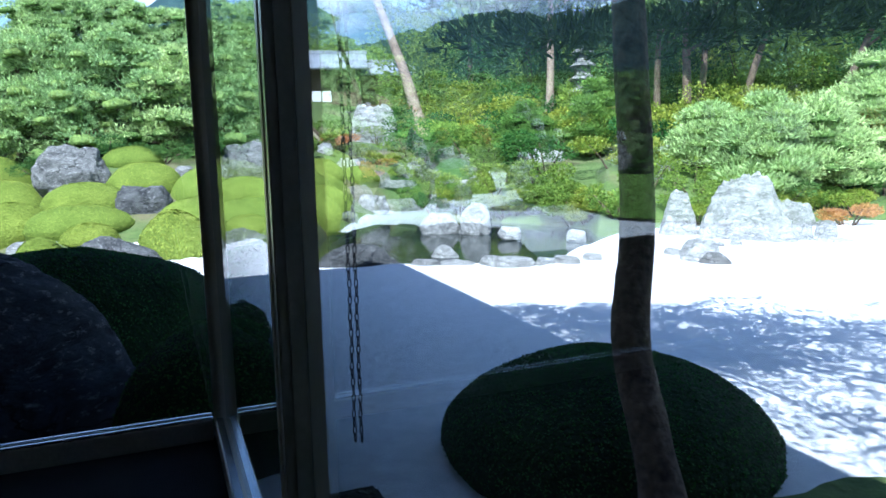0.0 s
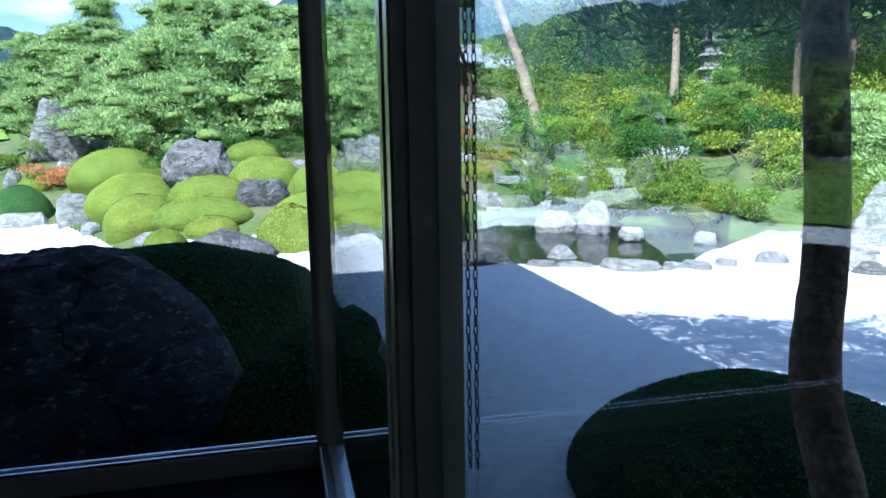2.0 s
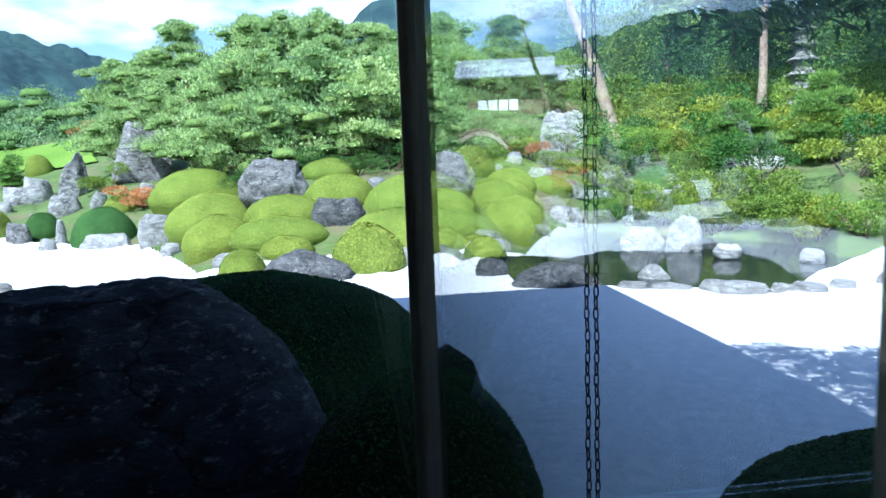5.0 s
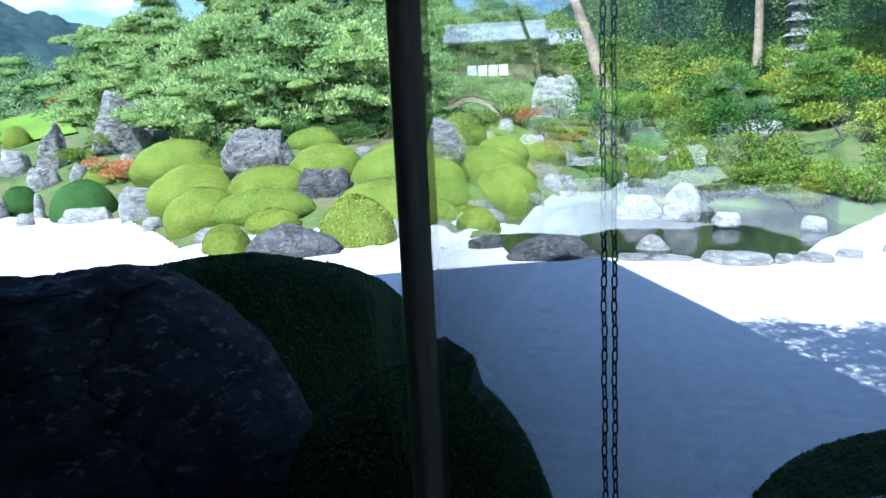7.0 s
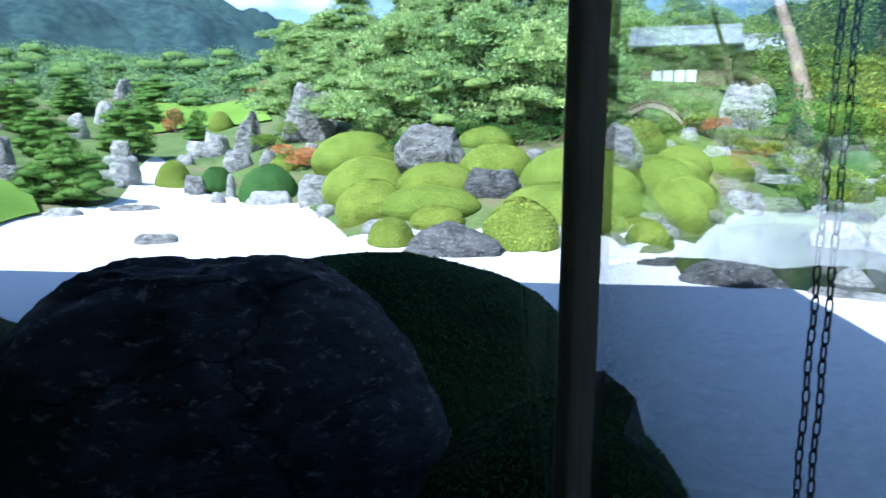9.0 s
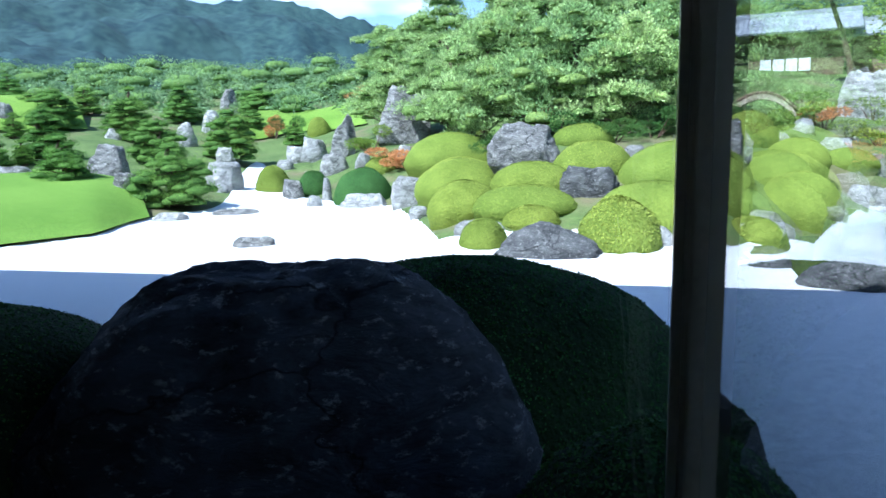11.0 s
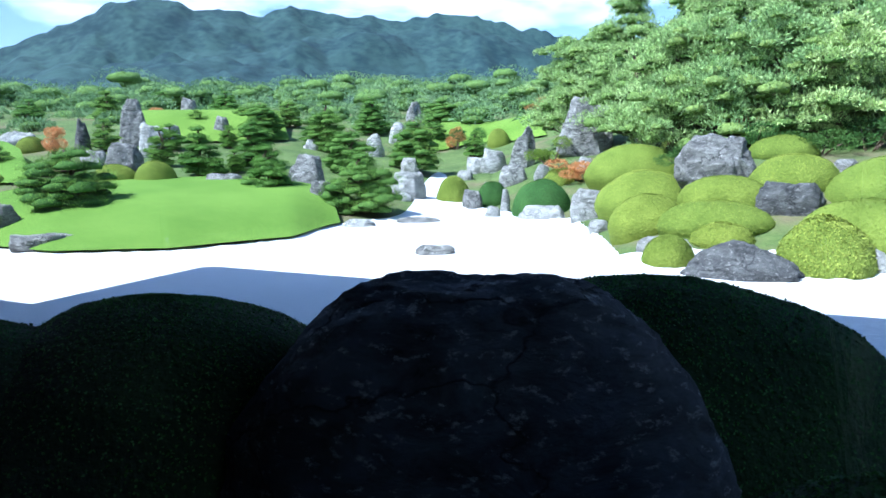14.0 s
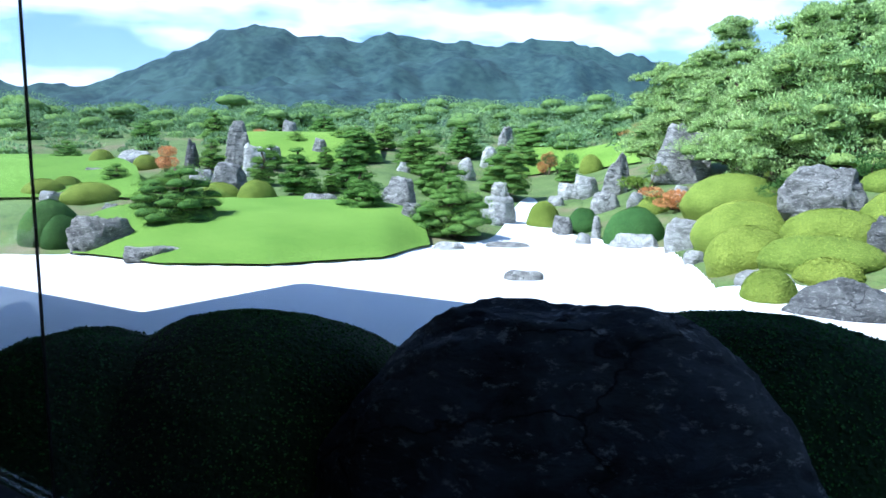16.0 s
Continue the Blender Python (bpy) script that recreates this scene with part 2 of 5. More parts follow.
SAND = material("sandy_bare_bank", (0.42, 0.34, 0.24), (0.62, 0.53, 0.41), 1.0, 0.95, 0.6, 8.0)
WHITE = material("white_panel_paint", (0.7, 0.7, 0.69), (0.8, 0.8, 0.79), 1.0, 0.7, 0.05, 8.0)
GLASS = glass_material()
WATER = material("dark_pond_water", (0.012, 0.018, 0.016), (0.02, 0.028, 0.024), 1.2, 0.06, 0.05, 5.0, spec=0.5)

# ---- mesh tools ----
def mesh_of(name, verts, faces, smooth=False):
    me = bpy.data.meshes.new(name)
    me.from_pydata([tuple(v) for v in verts], [], faces)
    if smooth:
        me.shade_smooth()
    me.update()
    return me


def part(name, data, mat, parent=None, label=""):
    """Link a bmesh or a mesh as one mesh object, under its thing if it has one."""
    if isinstance(data, bmesh.types.BMesh):
        me = bpy.data.meshes.new(name)
        data.to_mesh(me)
        data.free()
    else:
        me = data
    if not me.materials:
        me.materials.append(mat)
    ob = new(name, me)
    if parent:
        ob.parent = parent
    return tagged(ob, label)


def thing(name, where, label, category, group="", kind=""):
    ob = new(name)
    ob.matrix_basis = where if isinstance(where, Matrix) else Matrix.Translation(where)
    return tagged(ob, label, category, group, kind)


def box(bm, size, m, bevel=0.004):
    made = bmesh.ops.create_cube(bm, size=1, matrix=m @ Matrix.Diagonal((*size, 1)))
    if bevel:
        edges = list({e for v in made["verts"] for e in v.link_edges})
        bmesh.ops.bevel(bm, geom=edges, offset=bevel, segments=2, affect="EDGES", clamp_overlap=True)
    return bm


def tube_mesh(name, path, radii, sides=10, rough=0.0, seed=0):
    """A tapered, uneven stem along a path of points."""
    rng = np.random.default_rng(seed)
    path = [Vector(p) for p in path]
    verts, faces = [], []
    for i, p in enumerate(path):
        way = (path[min(i + 1, len(path) - 1)] - path[max(i - 1, 0)]).normalized()
        side = way.cross(Vector((0.3, 1, 0.1))).normalized()
        up = side.cross(way)
        for k in range(sides):
            a = 2 * math.pi * k / sides
            r = radii[i] * (1 + rough * rng.uniform(-1, 1))
            verts.append(p + side * (math.cos(a) * r) + up * (math.sin(a) * r))
    for i in range(len(path) - 1):
        for k in range(sides):
            a, b = i * sides + k, i * sides + (k + 1) % sides
            faces.append((a, b, b + sides, a + sides))
    faces.append(tuple(range(sides))[::-1])
    faces.append(tuple(range((len(path) - 1) * sides, len(path) * sides)))
    return mesh_of(name, verts, faces, True)


def spline(points, n):
    """n points along a smooth line through the given ones."""
    pts = [Vector(p) for p in points]
    out = []
    for i in range(n):
        f = i / (n - 1) * (len(pts) - 1)
        k = min(int(f), len(pts) - 2)
        f -= k
        a, b, c, d = pts[max(k - 1, 0)], pts[k], pts[k + 1], pts[min(k + 2, len(pts) - 1)]
        out.append(0.5 * (2 * b + (c - a) * f + (2 * a - 5 * b + 4 * c - d) * f * f + (3 * b - a - 3 * c + d) * f ** 3))
    return out


def leaf_mesh(name, pts, out, length, width, rng, droop=0.5, face=None):
    """Many small folded leaves, each two triangles, at pts and pointing roughly along out."""
    n = len(pts)
    way = out + rng.normal(0, droop, (n, 3))
    way /= np.linalg.norm(way, axis=1)[:, None] + 1e-9
    side = np.cross(way, rng.normal(0, 1, (n, 3)) if face is None else face + rng.normal(0, 0.25, (n, 3)))
    side /= np.linalg.norm(side, axis=1)[:, None] + 1e-9
    fold = np.cross(side, way)
    ln = length * rng.uniform(0.6, 1.3, (n, 1))
    wd = width * rng.uniform(0.7, 1.2, (n, 1))
    v = np.empty((n, 4, 3))
    v[:, 0], v[:, 2] = pts, pts + way * ln
    mid = pts + way * ln * 0.5 + fold * wd * 0.25
    v[:, 1], v[:, 3] = mid + side * wd * 0.5, mid - side * wd * 0.5
    me = bpy.data.meshes.new(name)
    me.vertices.add(n * 4)
    me.vertices.foreach_set("co", v.reshape(-1).astype(np.float32))
    me.loops.add(n * 6)
    i = np.arange(n)[:, None] * 4
    me.loops.foreach_set("vertex_index", (i + np.array([[0, 1, 2, 0, 2, 3]])).reshape(-1).astype(np.int32))
    me.polygons.add(n * 2)
    me.polygons.foreach_set("loop_start", np.arange(0, n * 6, 3, dtype=np.int32))
    me.update(calc_edges=True)
    me.validate()
    return me


def ball(n, rng):
    v = rng.normal(0, 1, (n, 3))
    return v / np.linalg.norm(v, axis=1)[:, None]


def lump(p, scale, seed):
    return noise.noise(Vector((p[0] * scale + seed * 7.3, p[1] * scale - seed * 3.1, p[2] * scale + seed)))


# ---- terrain ----
CX, CY = -0.9, 2.1
AZ0 = [-180, -60, -33, -20, -15, -14, -5, 3, 8, 10, 14, 35.5, 38, 39.5, 44, 47, 53, 58, 61, 70, 78, 83, 95, 120, 180]
D0 = [30, 24, 17.5, 14.8, 14.2, 15.5, 17, 18, 16, 14, 12.0, 12.0, 16, 18.6, 20.5, 22.5, 20, 18.6, 16.3, 15.5, 16.4, 19, 21, 26, 30]


def shore(az):
    return float(np.interp(az, AZ0, D0))


SHORE_LINE = [(CX - math.sin(math.radians(a)) * shore(a), CY + math.cos(math.radians(a)) * shore(a)) for a in np.arange(28, 48, 0.25)]


def ground_z(x, y):
    dx, dy = x - CX, y - CY
    d, az = math.hypot(dx, dy), math.degrees(math.atan2(-dx, dy))
    s = d - shore(az)
    if s <= 0:
        return 0.0
    if 30 < az < 46:
        s = min(s, min(math.hypot(x - px, y - py) for px, py in SHORE_LINE))
    a = np.interp(s, [0, 3.4, 8, 14, 20, 32, 60, 120, 400], [0, 1.15, 1.7, 2.4, 3.6, 5, 8, 11, 14])
    b = np.interp(s, [0, 8, 14, 20, 32, 60, 120, 400], [0, 0.9, 1.5, 2.4, 4, 6.5, 9, 14])
    w = np.interp(az, [40, 46], [0, 1])
    g = a * (1 - w) + b * w
    c = math.exp(-((az - 50) / 2.2) ** 2) * np.interp(d, [34, 44], [1, 0])
    return float(g * (1 - c) + c * min(g, 0.075 * s))


def polar(az, d):
    a = radians(az)
    return CX - math.sin(a) * d, CY + math.cos(a) * d


def polar_sheet(name, az_list, d_of, height, closed=False):
    verts, faces = [], []
    rows = [d_of(az) for az in az_list]
    m = len(rows[0])
    for az, ds in zip(az_list, rows):
        for d in ds:
            x, y = polar(az, d)
            verts.append((x, y, height(x, y, az, d)))
    n = len(az_list)
    for i in range(n if closed else n - 1):
        for k in range(m - 1):
            a, b = i * m + k, ((i + 1) % n) * m + k
            faces.append((a, a + 1, b + 1, b))
    return mesh_of(name, verts, faces, True)


def build_ground():
    azs = [a for a in np.arange(-180, -60, 4.0)] + [a for a in np.arange(-60, -20, 0.75)] + [a for a in np.arange(-20, 16, 0.2)] + [a for a in np.arange(16, 35, 0.75)] + [a for a in np.arange(35, 40, 0.05)] + [a for a in np.arange(40, 48, 0.2)] + [a for a in np.arange(48, 110, 0.75)] + [a for a in np.arange(110, 180, 4.0)]
    steps = [0, 0.4, 0.9, 1.5, 2.2, 3, 3.8, 5, 6.5, 8, 10, 12, 14, 17, 20, 24, 28, 33, 40, 50, 65, 90, 130, 200, 300, 500, 900, 1600, 3000]

    def rings(az):
        s = shore(az)
        return [0.0, 8.0, 8.9, s - 1.0, s - 0.3] + [s + k for k in steps]

    def h(x, y, az, d):
        if d > 200:
            return 14.0
        if d < shore(az) - 0.05:
            return -0.45 if (-18 < az < 13 and d > 9.0) else -0.06
        return ground_z(x, y) - 0.02 + 0.05 * noise.noise(Vector((x, y, 0)) * 0.9)

    ob = part("ground", polar_sheet("ground", azs, rings, h, True), MOSS)
    tagged(ob, "mossy green earth rising behind the raked gravel court", "ground", kind="structure")
    # white gravel court, notched where the pond lies
    azs = list(np.arange(-60, -20, 0.5)) + list(np.arange(-20, 16, 0.1)) + list(np.arange(16, 35, 0.5)) + list(np.arange(35, 40, 0.05)) + list(np.arange(40, 48, 0.15)) + list(np.arange(48, 110, 0.5))

    def court(az):
        edge = shore(az) + 0.06 * math.sin(az * 1.3) + 0.05 * math.sin(az * 3.1)
        edge += float(np.interp(az, [12, 16, 37, 40], [0, 0.55, 0.55, 0]))
        f = float(np.interp(az, [-18, -11.5, 8.5, 12.5], [0, 1, 1, 0]))
        f = f * f * (3 - 2 * f)
        edge = edge * (1 - f) + (10.0 + 0.12 * math.sin(az * 0.7)) * f
        c = math.exp(-((az - 50) / 1.5) ** 2)
        edge += 10.0 * c
        return [(edge - 0.9) * k / 20 for k in range(21)] + [edge - 0.6, edge - 0.35, edge - 0.15, edge]

    g = part("gravel_court", polar_sheet("gravel", azs, court, lambda x, y, az, d: max(0.0, ground_z(x, y) + 0.03) if d > shore(az) - 0.3 else 0.0), GRAVEL)
    tagged(g, "white raked gravel court, half of it in the shade of the eaves", "gravel", kind="structure")
    azs = list(np.arange(-18, 13.1, 0.5))
    w = part("pond", polar_sheet("pond", azs, lambda az: [9.9 + (shore(az) + 1.0 - 9.9) * k / 12 for k in range(13)], lambda x, y, az, d: -0.1), WATER)
    tagged(w, "still dark pond water behind a kerb of stones", "water", kind="structure")


build_ground()


def build_lawn(name, az0, az1, near, far, lift, label):
    azs = list(np.arange(az0, az1 + 0.01, 0.75))

    def rings(az):
        f = (az - az0) / (az1 - az0)
        lens = math.sin(math.pi * min(max(f, 0.0), 1.0)) ** 0.45
        mid = shore(az) + near + 0.0
        return [mid + (far - near) * lens * k / 16 for k in range(17)]

    def h(x, y, az, d):
        s = (d - shore(az) - near) / (far - near)
        return ground_z(x, y) + 0.085 + lift * math.sin(math.pi * min(max(s, 0), 1)) * 0.6 + 0.05 * min(1, s * 8)

    ob = part(name, polar_sheet(name, azs, rings, h), LAWN)
    return tagged(ob, label, "lawn", kind="structure")


build_lawn("lawn_front", 57.5, 84, -0.25, 9.0, 0.35, "smooth mown green lawn mound at the gravel's edge")
build_lawn("lawn_back", 61.5, 73, 19, 31, 1.3, "distant mown green lawn slope behind the clipped pines")
build_lawn("lawn_side", 79, 94, 9, 22, 0.7, "mown green lawn slope beside clipped bushes")
build_lawn("lawn_mound", 41.5, 51, 17, 25, 0.8, "rounded green lawn mound behind the rocks")


def build_mountain(name, azs, prof_az, prof_el, d0, d1, seed, label):
    def rings(az):
        return [d0 + (d1 - d0) * k / 36 for k in range(37)] + [d1 * 1.25, d1 * 1.6]

    def h(x, y, az, d):
        el = float(np.interp(az, prof_az, prof_el))
        top = math.tan(radians(el)) * d1
        f = min((d - d0) / (d1 - d0), 1.0)
        ridge = 0.5 + 0.5 * noise.fractal(Vector((x, y, seed)) * (2.2 / (d1 - d0)) * 1.6, 1.0, 2.0, 5)
        z = top * (f ** 0.85) * (1 - 0.55 * math.sin(math.pi * f) ** 0.7 * ridge)
        if d > d1:
            z = top * (1 - 0.5 * (d - d1) / (0.6 * d1))
        crown = noise.noise(Vector((x, y, seed)) * (34.0 / d1)) + 0.6 * noise.noise(Vector((x, y, seed)) * (90.0 / d1))
        return 2 + z + crown * 0.0075 * d1 * min(1, f * 4 + 0.1)

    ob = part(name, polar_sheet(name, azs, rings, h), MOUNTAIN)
    return tagged(ob, label, "mountain", kind="structure")


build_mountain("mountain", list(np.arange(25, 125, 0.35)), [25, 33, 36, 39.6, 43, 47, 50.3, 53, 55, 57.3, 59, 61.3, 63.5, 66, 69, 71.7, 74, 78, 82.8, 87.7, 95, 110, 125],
               [6, 7.3, 7.6, 7.6, 8.6, 9.4, 9.9, 9.3, 9.5, 9.9, 9.7, 10.3, 9.7, 10.0, 10.3, 10.7, 10.2, 8.2, 6.0, 5.7, 6.5, 7, 5], 300, 720, 3.0, "wooded mountain ridge beyond the garden, tinted blue-green for haze")
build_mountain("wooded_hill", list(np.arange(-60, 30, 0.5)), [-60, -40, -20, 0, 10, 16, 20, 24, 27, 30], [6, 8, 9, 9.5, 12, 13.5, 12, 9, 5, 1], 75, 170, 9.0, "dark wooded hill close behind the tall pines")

# ---- the building: a glazed bay under deep eaves ----
MX, MY, WALL_YAW = -1.413, 3.891, 23.05
BAY = pose(MX, MY, 0, 0, 0, WALL_YAW)  # u to the right along the front glass, v out to the garden; the corner post stands at 0, 0
FLOOR_Z, CEIL_Z, SILL_Z = 0.6, 3.2, 0.7


def slab(name, u0, u1, v0, v1, z0, z1, mat, label, category, parent=None, bevel=0.004):
    bm = bmesh.new()
    box(bm, (u1 - u0, v1 - v0, z1 - z0), BAY @ Matrix.Translation(((u0 + u1) / 2, (v0 + v1) / 2, (z0 + z1) / 2)), bevel)
    ob = part(name, bm, mat, parent)
    if category:
        tagged(ob, label, category, kind="structure")
    return ob


slab("floor", -9.0, 0.06, -9.0, 0.06, 0.35, FLOOR_Z, CARPET, "dark carpeted floor of the viewing room", "floor", bevel=0)
slab("plinth", -9.0, 0.04, -9.0, 0.04, -0.3, 0.346, OUTER, "unseen plinth under the glazed bay, coloured dark to cut bounce light", "wall", bevel=0)
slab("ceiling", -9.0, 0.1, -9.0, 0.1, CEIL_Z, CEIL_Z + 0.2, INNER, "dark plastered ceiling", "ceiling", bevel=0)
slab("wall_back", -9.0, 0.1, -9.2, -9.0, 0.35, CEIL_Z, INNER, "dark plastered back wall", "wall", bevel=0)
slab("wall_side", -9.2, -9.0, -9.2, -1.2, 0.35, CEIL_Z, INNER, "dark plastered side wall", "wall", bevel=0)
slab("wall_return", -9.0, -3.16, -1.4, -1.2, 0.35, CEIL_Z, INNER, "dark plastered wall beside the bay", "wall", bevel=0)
# the roof: a bay that juts out between two lower eaves
EAVE_Z = 4.9
L_SH = EAVE_Z / math.tan(radians(SUN_EL))
DU, DV = L_SH * math.sin(radians(WALL_YAW - SUN_TRAVEL)), L_SH * math.cos(radians(WALL_YAW - SUN_TRAVEL))
slab("roof_bay", -9.45 - DU, 3.35 - DU, -12.0, 7.45 - DV, EAVE_Z, EAVE_Z + 0.3, EAVE, "dark boarded eaves of the projecting roof", "roof", bevel=0.02)
slab("roof_wing_1", -26.0, -9.46 - DU, -12.0, 4.3 - DV, EAVE_Z + 0.004, EAVE_Z + 0.3, EAVE, "dark boarded eaves of a side wing", "roof", bevel=0.02)
slab("roof_wing_2", 3.36 - DU, 16.0, -12.0, -6.0, EAVE_Z + 0.004, EAVE_Z + 0.3, EAVE, "dark boarded eaves of a side wing", "roof", bevel=0.02)
slab("wall_band", -9.0, 0.1, -9.0, 0.1, CEIL_Z + 0.204, EAVE_Z, OUTER, "unseen band above the glass, coloured dark to cut bounce light", "wall", bevel=0)
slab("wall_wing", -26.0, -9.3, -3.0, -2.8, -0.3, EAVE_Z, OUTER, "unseen wall of a side wing, coloured dark to cut bounce light", "wall", bevel=0)
slab("wall_wing_far", 0.3, 16.0, -8.6, -8.4, -0.3, EAVE_Z, OUTER, "unseen wall of a side wing, coloured dark to cut bounce light", "wall", bevel=0)


def pane(name, u0, u1, v0, v1, label):
    ob = slab(name, u0, u1, v0, v1, SILL_Z, CEIL_Z, GLASS, label, "window", bevel=0)
    ob.visible_shadow = False
    return ob


def post(name, u, v, wu, wv, label, ridges):
    """A folded metal post: a core with proud flanges on its faces."""
    t = thing(name, BAY @ Matrix.Translation((u, v, FLOOR_Z)), label, "window post", kind="structure")
    h = CEIL_Z - FLOOR_Z
    bm = bmesh.new()
    box(bm, (wu, wv, h), Matrix.Translation((0, 0, h / 2)), 0.004)
    part("core", bm, FRAME, t)
    for du, dv, su, sv in ridges:
        bm = bmesh.new()
        box(bm, (su, sv, h), Matrix.Translation((du, dv, h / 2)), 0.003)
        part("flange", bm, FRAME, t)
    return t


pane("window_1", -3.10, -0.055, -0.006, 0.006, "large clear pane of the front window")
pane("window_2", 0.002, 0.014, -2.13, -0.055, "clear pane of the side window, catching reflections")
pane("window_3", 0.002, 0.014, -8.9, -2.235, "clear pane of the side window, catching reflections")
pane("window_4", -3.112, -3.10, -1.19, -0.006, "clear return pane meeting the front pane edge to edge")
bm = bmesh.new()
box(bm, (0.014, 0.02, CEIL_Z - SILL_Z), BAY @ Matrix.Translation((-3.106, 0.0, (CEIL_Z + SILL_Z) / 2)), 0.003)
tagged(part("glass_joint", bm, CHAIN), "thin dark silicone joint between two panes", "joint", kind="structure")
post("corner_post", 0.0, 0.0, 0.07, 0.10, "dark bronze metal corner post of the window", [(-0.043, -0.02, 0.018, 0.03), (0.043, 0.02, 0.016, 0.04), (-0.01, -0.056, 0.03, 0.012)])
post("middle_post", 0.0, -2.19, 0.06, 0.085, "dark bronze metal post between two side panes", [(-0.038, 0.026, 0.016, 0.03), (-0.038, -0.026, 0.016, 0.03), (0.038, 0.0, 0.016, 0.05)])


def rail(name, u0, u1, v0, v1, along_u, label):
    t = thing(name, (0, 0, 0), label, "window rail", kind="structure")
    bm = bmesh.new()
    box(bm, (u1 - u0, v1 - v0, SILL_Z - FLOOR_Z), BAY @ Matrix.Translation(((u0 + u1) / 2, (v0 + v1) / 2, (SILL_Z + FLOOR_Z) / 2)), 0.004)
    part("rail_body", bm, FRAME, t)
    for k in (-0.28, 0.28):
        bm = bmesh.new()
        if along_u:
            box(bm, (u1 - u0, 0.016, 0.012), BAY @ Matrix.Translation(((u0 + u1) / 2, (v0 + v1) / 2 + k * (v1 - v0), SILL_Z + 0.006)), 0.002)
        else:
            box(bm, (0.03, v1 - v0, 0.012), BAY @ Matrix.Translation(((u0 + u1) / 2 + k * (u1 - u0), (v0 + v1) / 2, SILL_Z + 0.006)), 0.002)
        part("track", bm, SILL, t, "bright metal sliding track")
    return t


rail("bottom_rail", -3.10, -0.06, -0.05, 0.05, True, "dark metal bottom rail with bright tracks")
rail("bottom_rail", -0.05, 0.05, -2.12, -0.06, False, "dark metal bottom rail with bright tracks")
rail("bottom_rail", -0.05, 0.05, -8.9, -2.26, False, "dark metal bottom rail with bright tracks")


def rain_chain(x, y, z0, z1):
    """Two strands of oval links hanging from the soffit."""
    t = thing("rain_chain", (x, y, z1), "dark steel rain chain of two strands hanging from the eaves", "chain")
    link, wire = 0.062, 0.0042
    ring_v, ring_f = [], []
    n, s = 14, 6
    for i in range(n):
        a = 2 * math.pi * i / n
        c = Vector((0.0115 * math.cos(a), 0, 0.026 * math.sin(a) + (0.006 if math.sin(a) > 0 else -0.006)))
        o = Vector((math.cos(a), 0, math.sin(a)))
        for k in range(s):
            b = 2 * math.pi * k / s
            ring_v.append(c + o * (wire * math.cos(b)) + Vector((0, wire * math.sin(b), 0)))
    for i in range(n):
        for k in range(s):
            ring_f.append((i * s + k, ((i + 1) % n) * s + k, ((i + 1) % n) * s + (k + 1) % s, i * s + (k + 1) % s))
    me = mesh_of("link", ring_v, ring_f, True)
    for dx in (-0.02, 0.022):
        for i in range(int((z1 - z0) / (link * 0.86))):
            ob = part("link", me, CHAIN, t)
            ob.matrix_basis = pose(dx + 0.002 * math.sin(i), 0, -i * link * 0.86 - 0.03, 0, 0, 90 * (i % 2) + 35)
    bm = bmesh.new()
    box(bm, (0.09, 0.03, 0.02), Matrix.Translation((0, 0, -0.004)), 0.003)
    part("bracket", bm, CHAIN, t)


rain_chain(-0.91, 4.93, 0.05, EAVE_Z)

# Dark slabs laid over the gravel to paint in shade and cut bounce light.
slab("planting_strip", 0.06, 0.85, -7.0, 0.3, -0.2, 0.035, SHADE_GROUND, "near-black strip added along the side window to stand for shade", "ground", bevel=0.03)
slab("planting_bed", -8.0, -0.35, 0.12, 2.5, -0.2, 0.035, SHADE_GROUND, "near-black bed added along the wall to darken the shaded foreground", "ground", bevel=0.03)

# ---- rocks ----
def rock_mesh(w, dep, h, seed, cuts=11, fine=4, rough=0.05, flat_top=0.0, taper=0.0):
    rng = np.random.default_rng(seed)
    bm = bmesh.new()
    bmesh.ops.create_icosphere(bm, subdivisions=fine, radius=1.0)
    planes = ball(cuts, rng)
    offs = rng.uniform(0.78, 1.06, cuts)
    if flat_top:
        planes = np.vstack([planes, [[0.06, 0.04, 1.0]]])
        offs = np.append(offs, flat_top)
    for v in bm.verts:
        p = np.array(v.co)
        p = p * (np.abs(p) ** 2.8).sum() ** (-1 / 2.8)
        for n, o in zip(planes, offs):
            k = p @ n - o
            if k > 0:
                p = p - n * k * 0.97
        q = Vector(p)
        p = p * (1 + 0.10 * noise.noise(q * 1.7 + Vector((seed, 0, 0))) + rough * noise.fractal(q * 4.0 + Vector((0, seed, 0)), 0.7, 2.2, 5))
        crack = abs(noise.noise(Vector((q.x * 2.6 + seed, q.y * 2.6, q.z * 1.3))))
        p = p * (1 - 0.07 * max(0.0, 0.12 - crack) / 0.12)
        ledge = noise.noise(Vector((q.x * 1.3, q.y * 1.3 + seed, q.z * 5.5)))
        p = p * (1 + 0.022 * math.copysign(min(abs(ledge) * 3, 1.0), ledge))
        v.co = p
    top = max(v.co.z for v in bm.verts)
    wx = max(abs(v.co.x) for v in bm.verts)
    for v in bm.verts:
        k = 1 - taper * max(0.0, v.co.z / top) ** 1.3
        v.co = (v.co.x / wx * w / 2 * k, v.co.y / wx * dep / 2 * k, (v.co.z / top) * h if v.co.z > 0 else v.co.z * min(h, 0.5) * 0.6)
    me = bpy.data.meshes.new("rock")
    bm.to_mesh(me)
    bm.free()
    me.shade_smooth()
    return me


ROCK_SEED = [100]


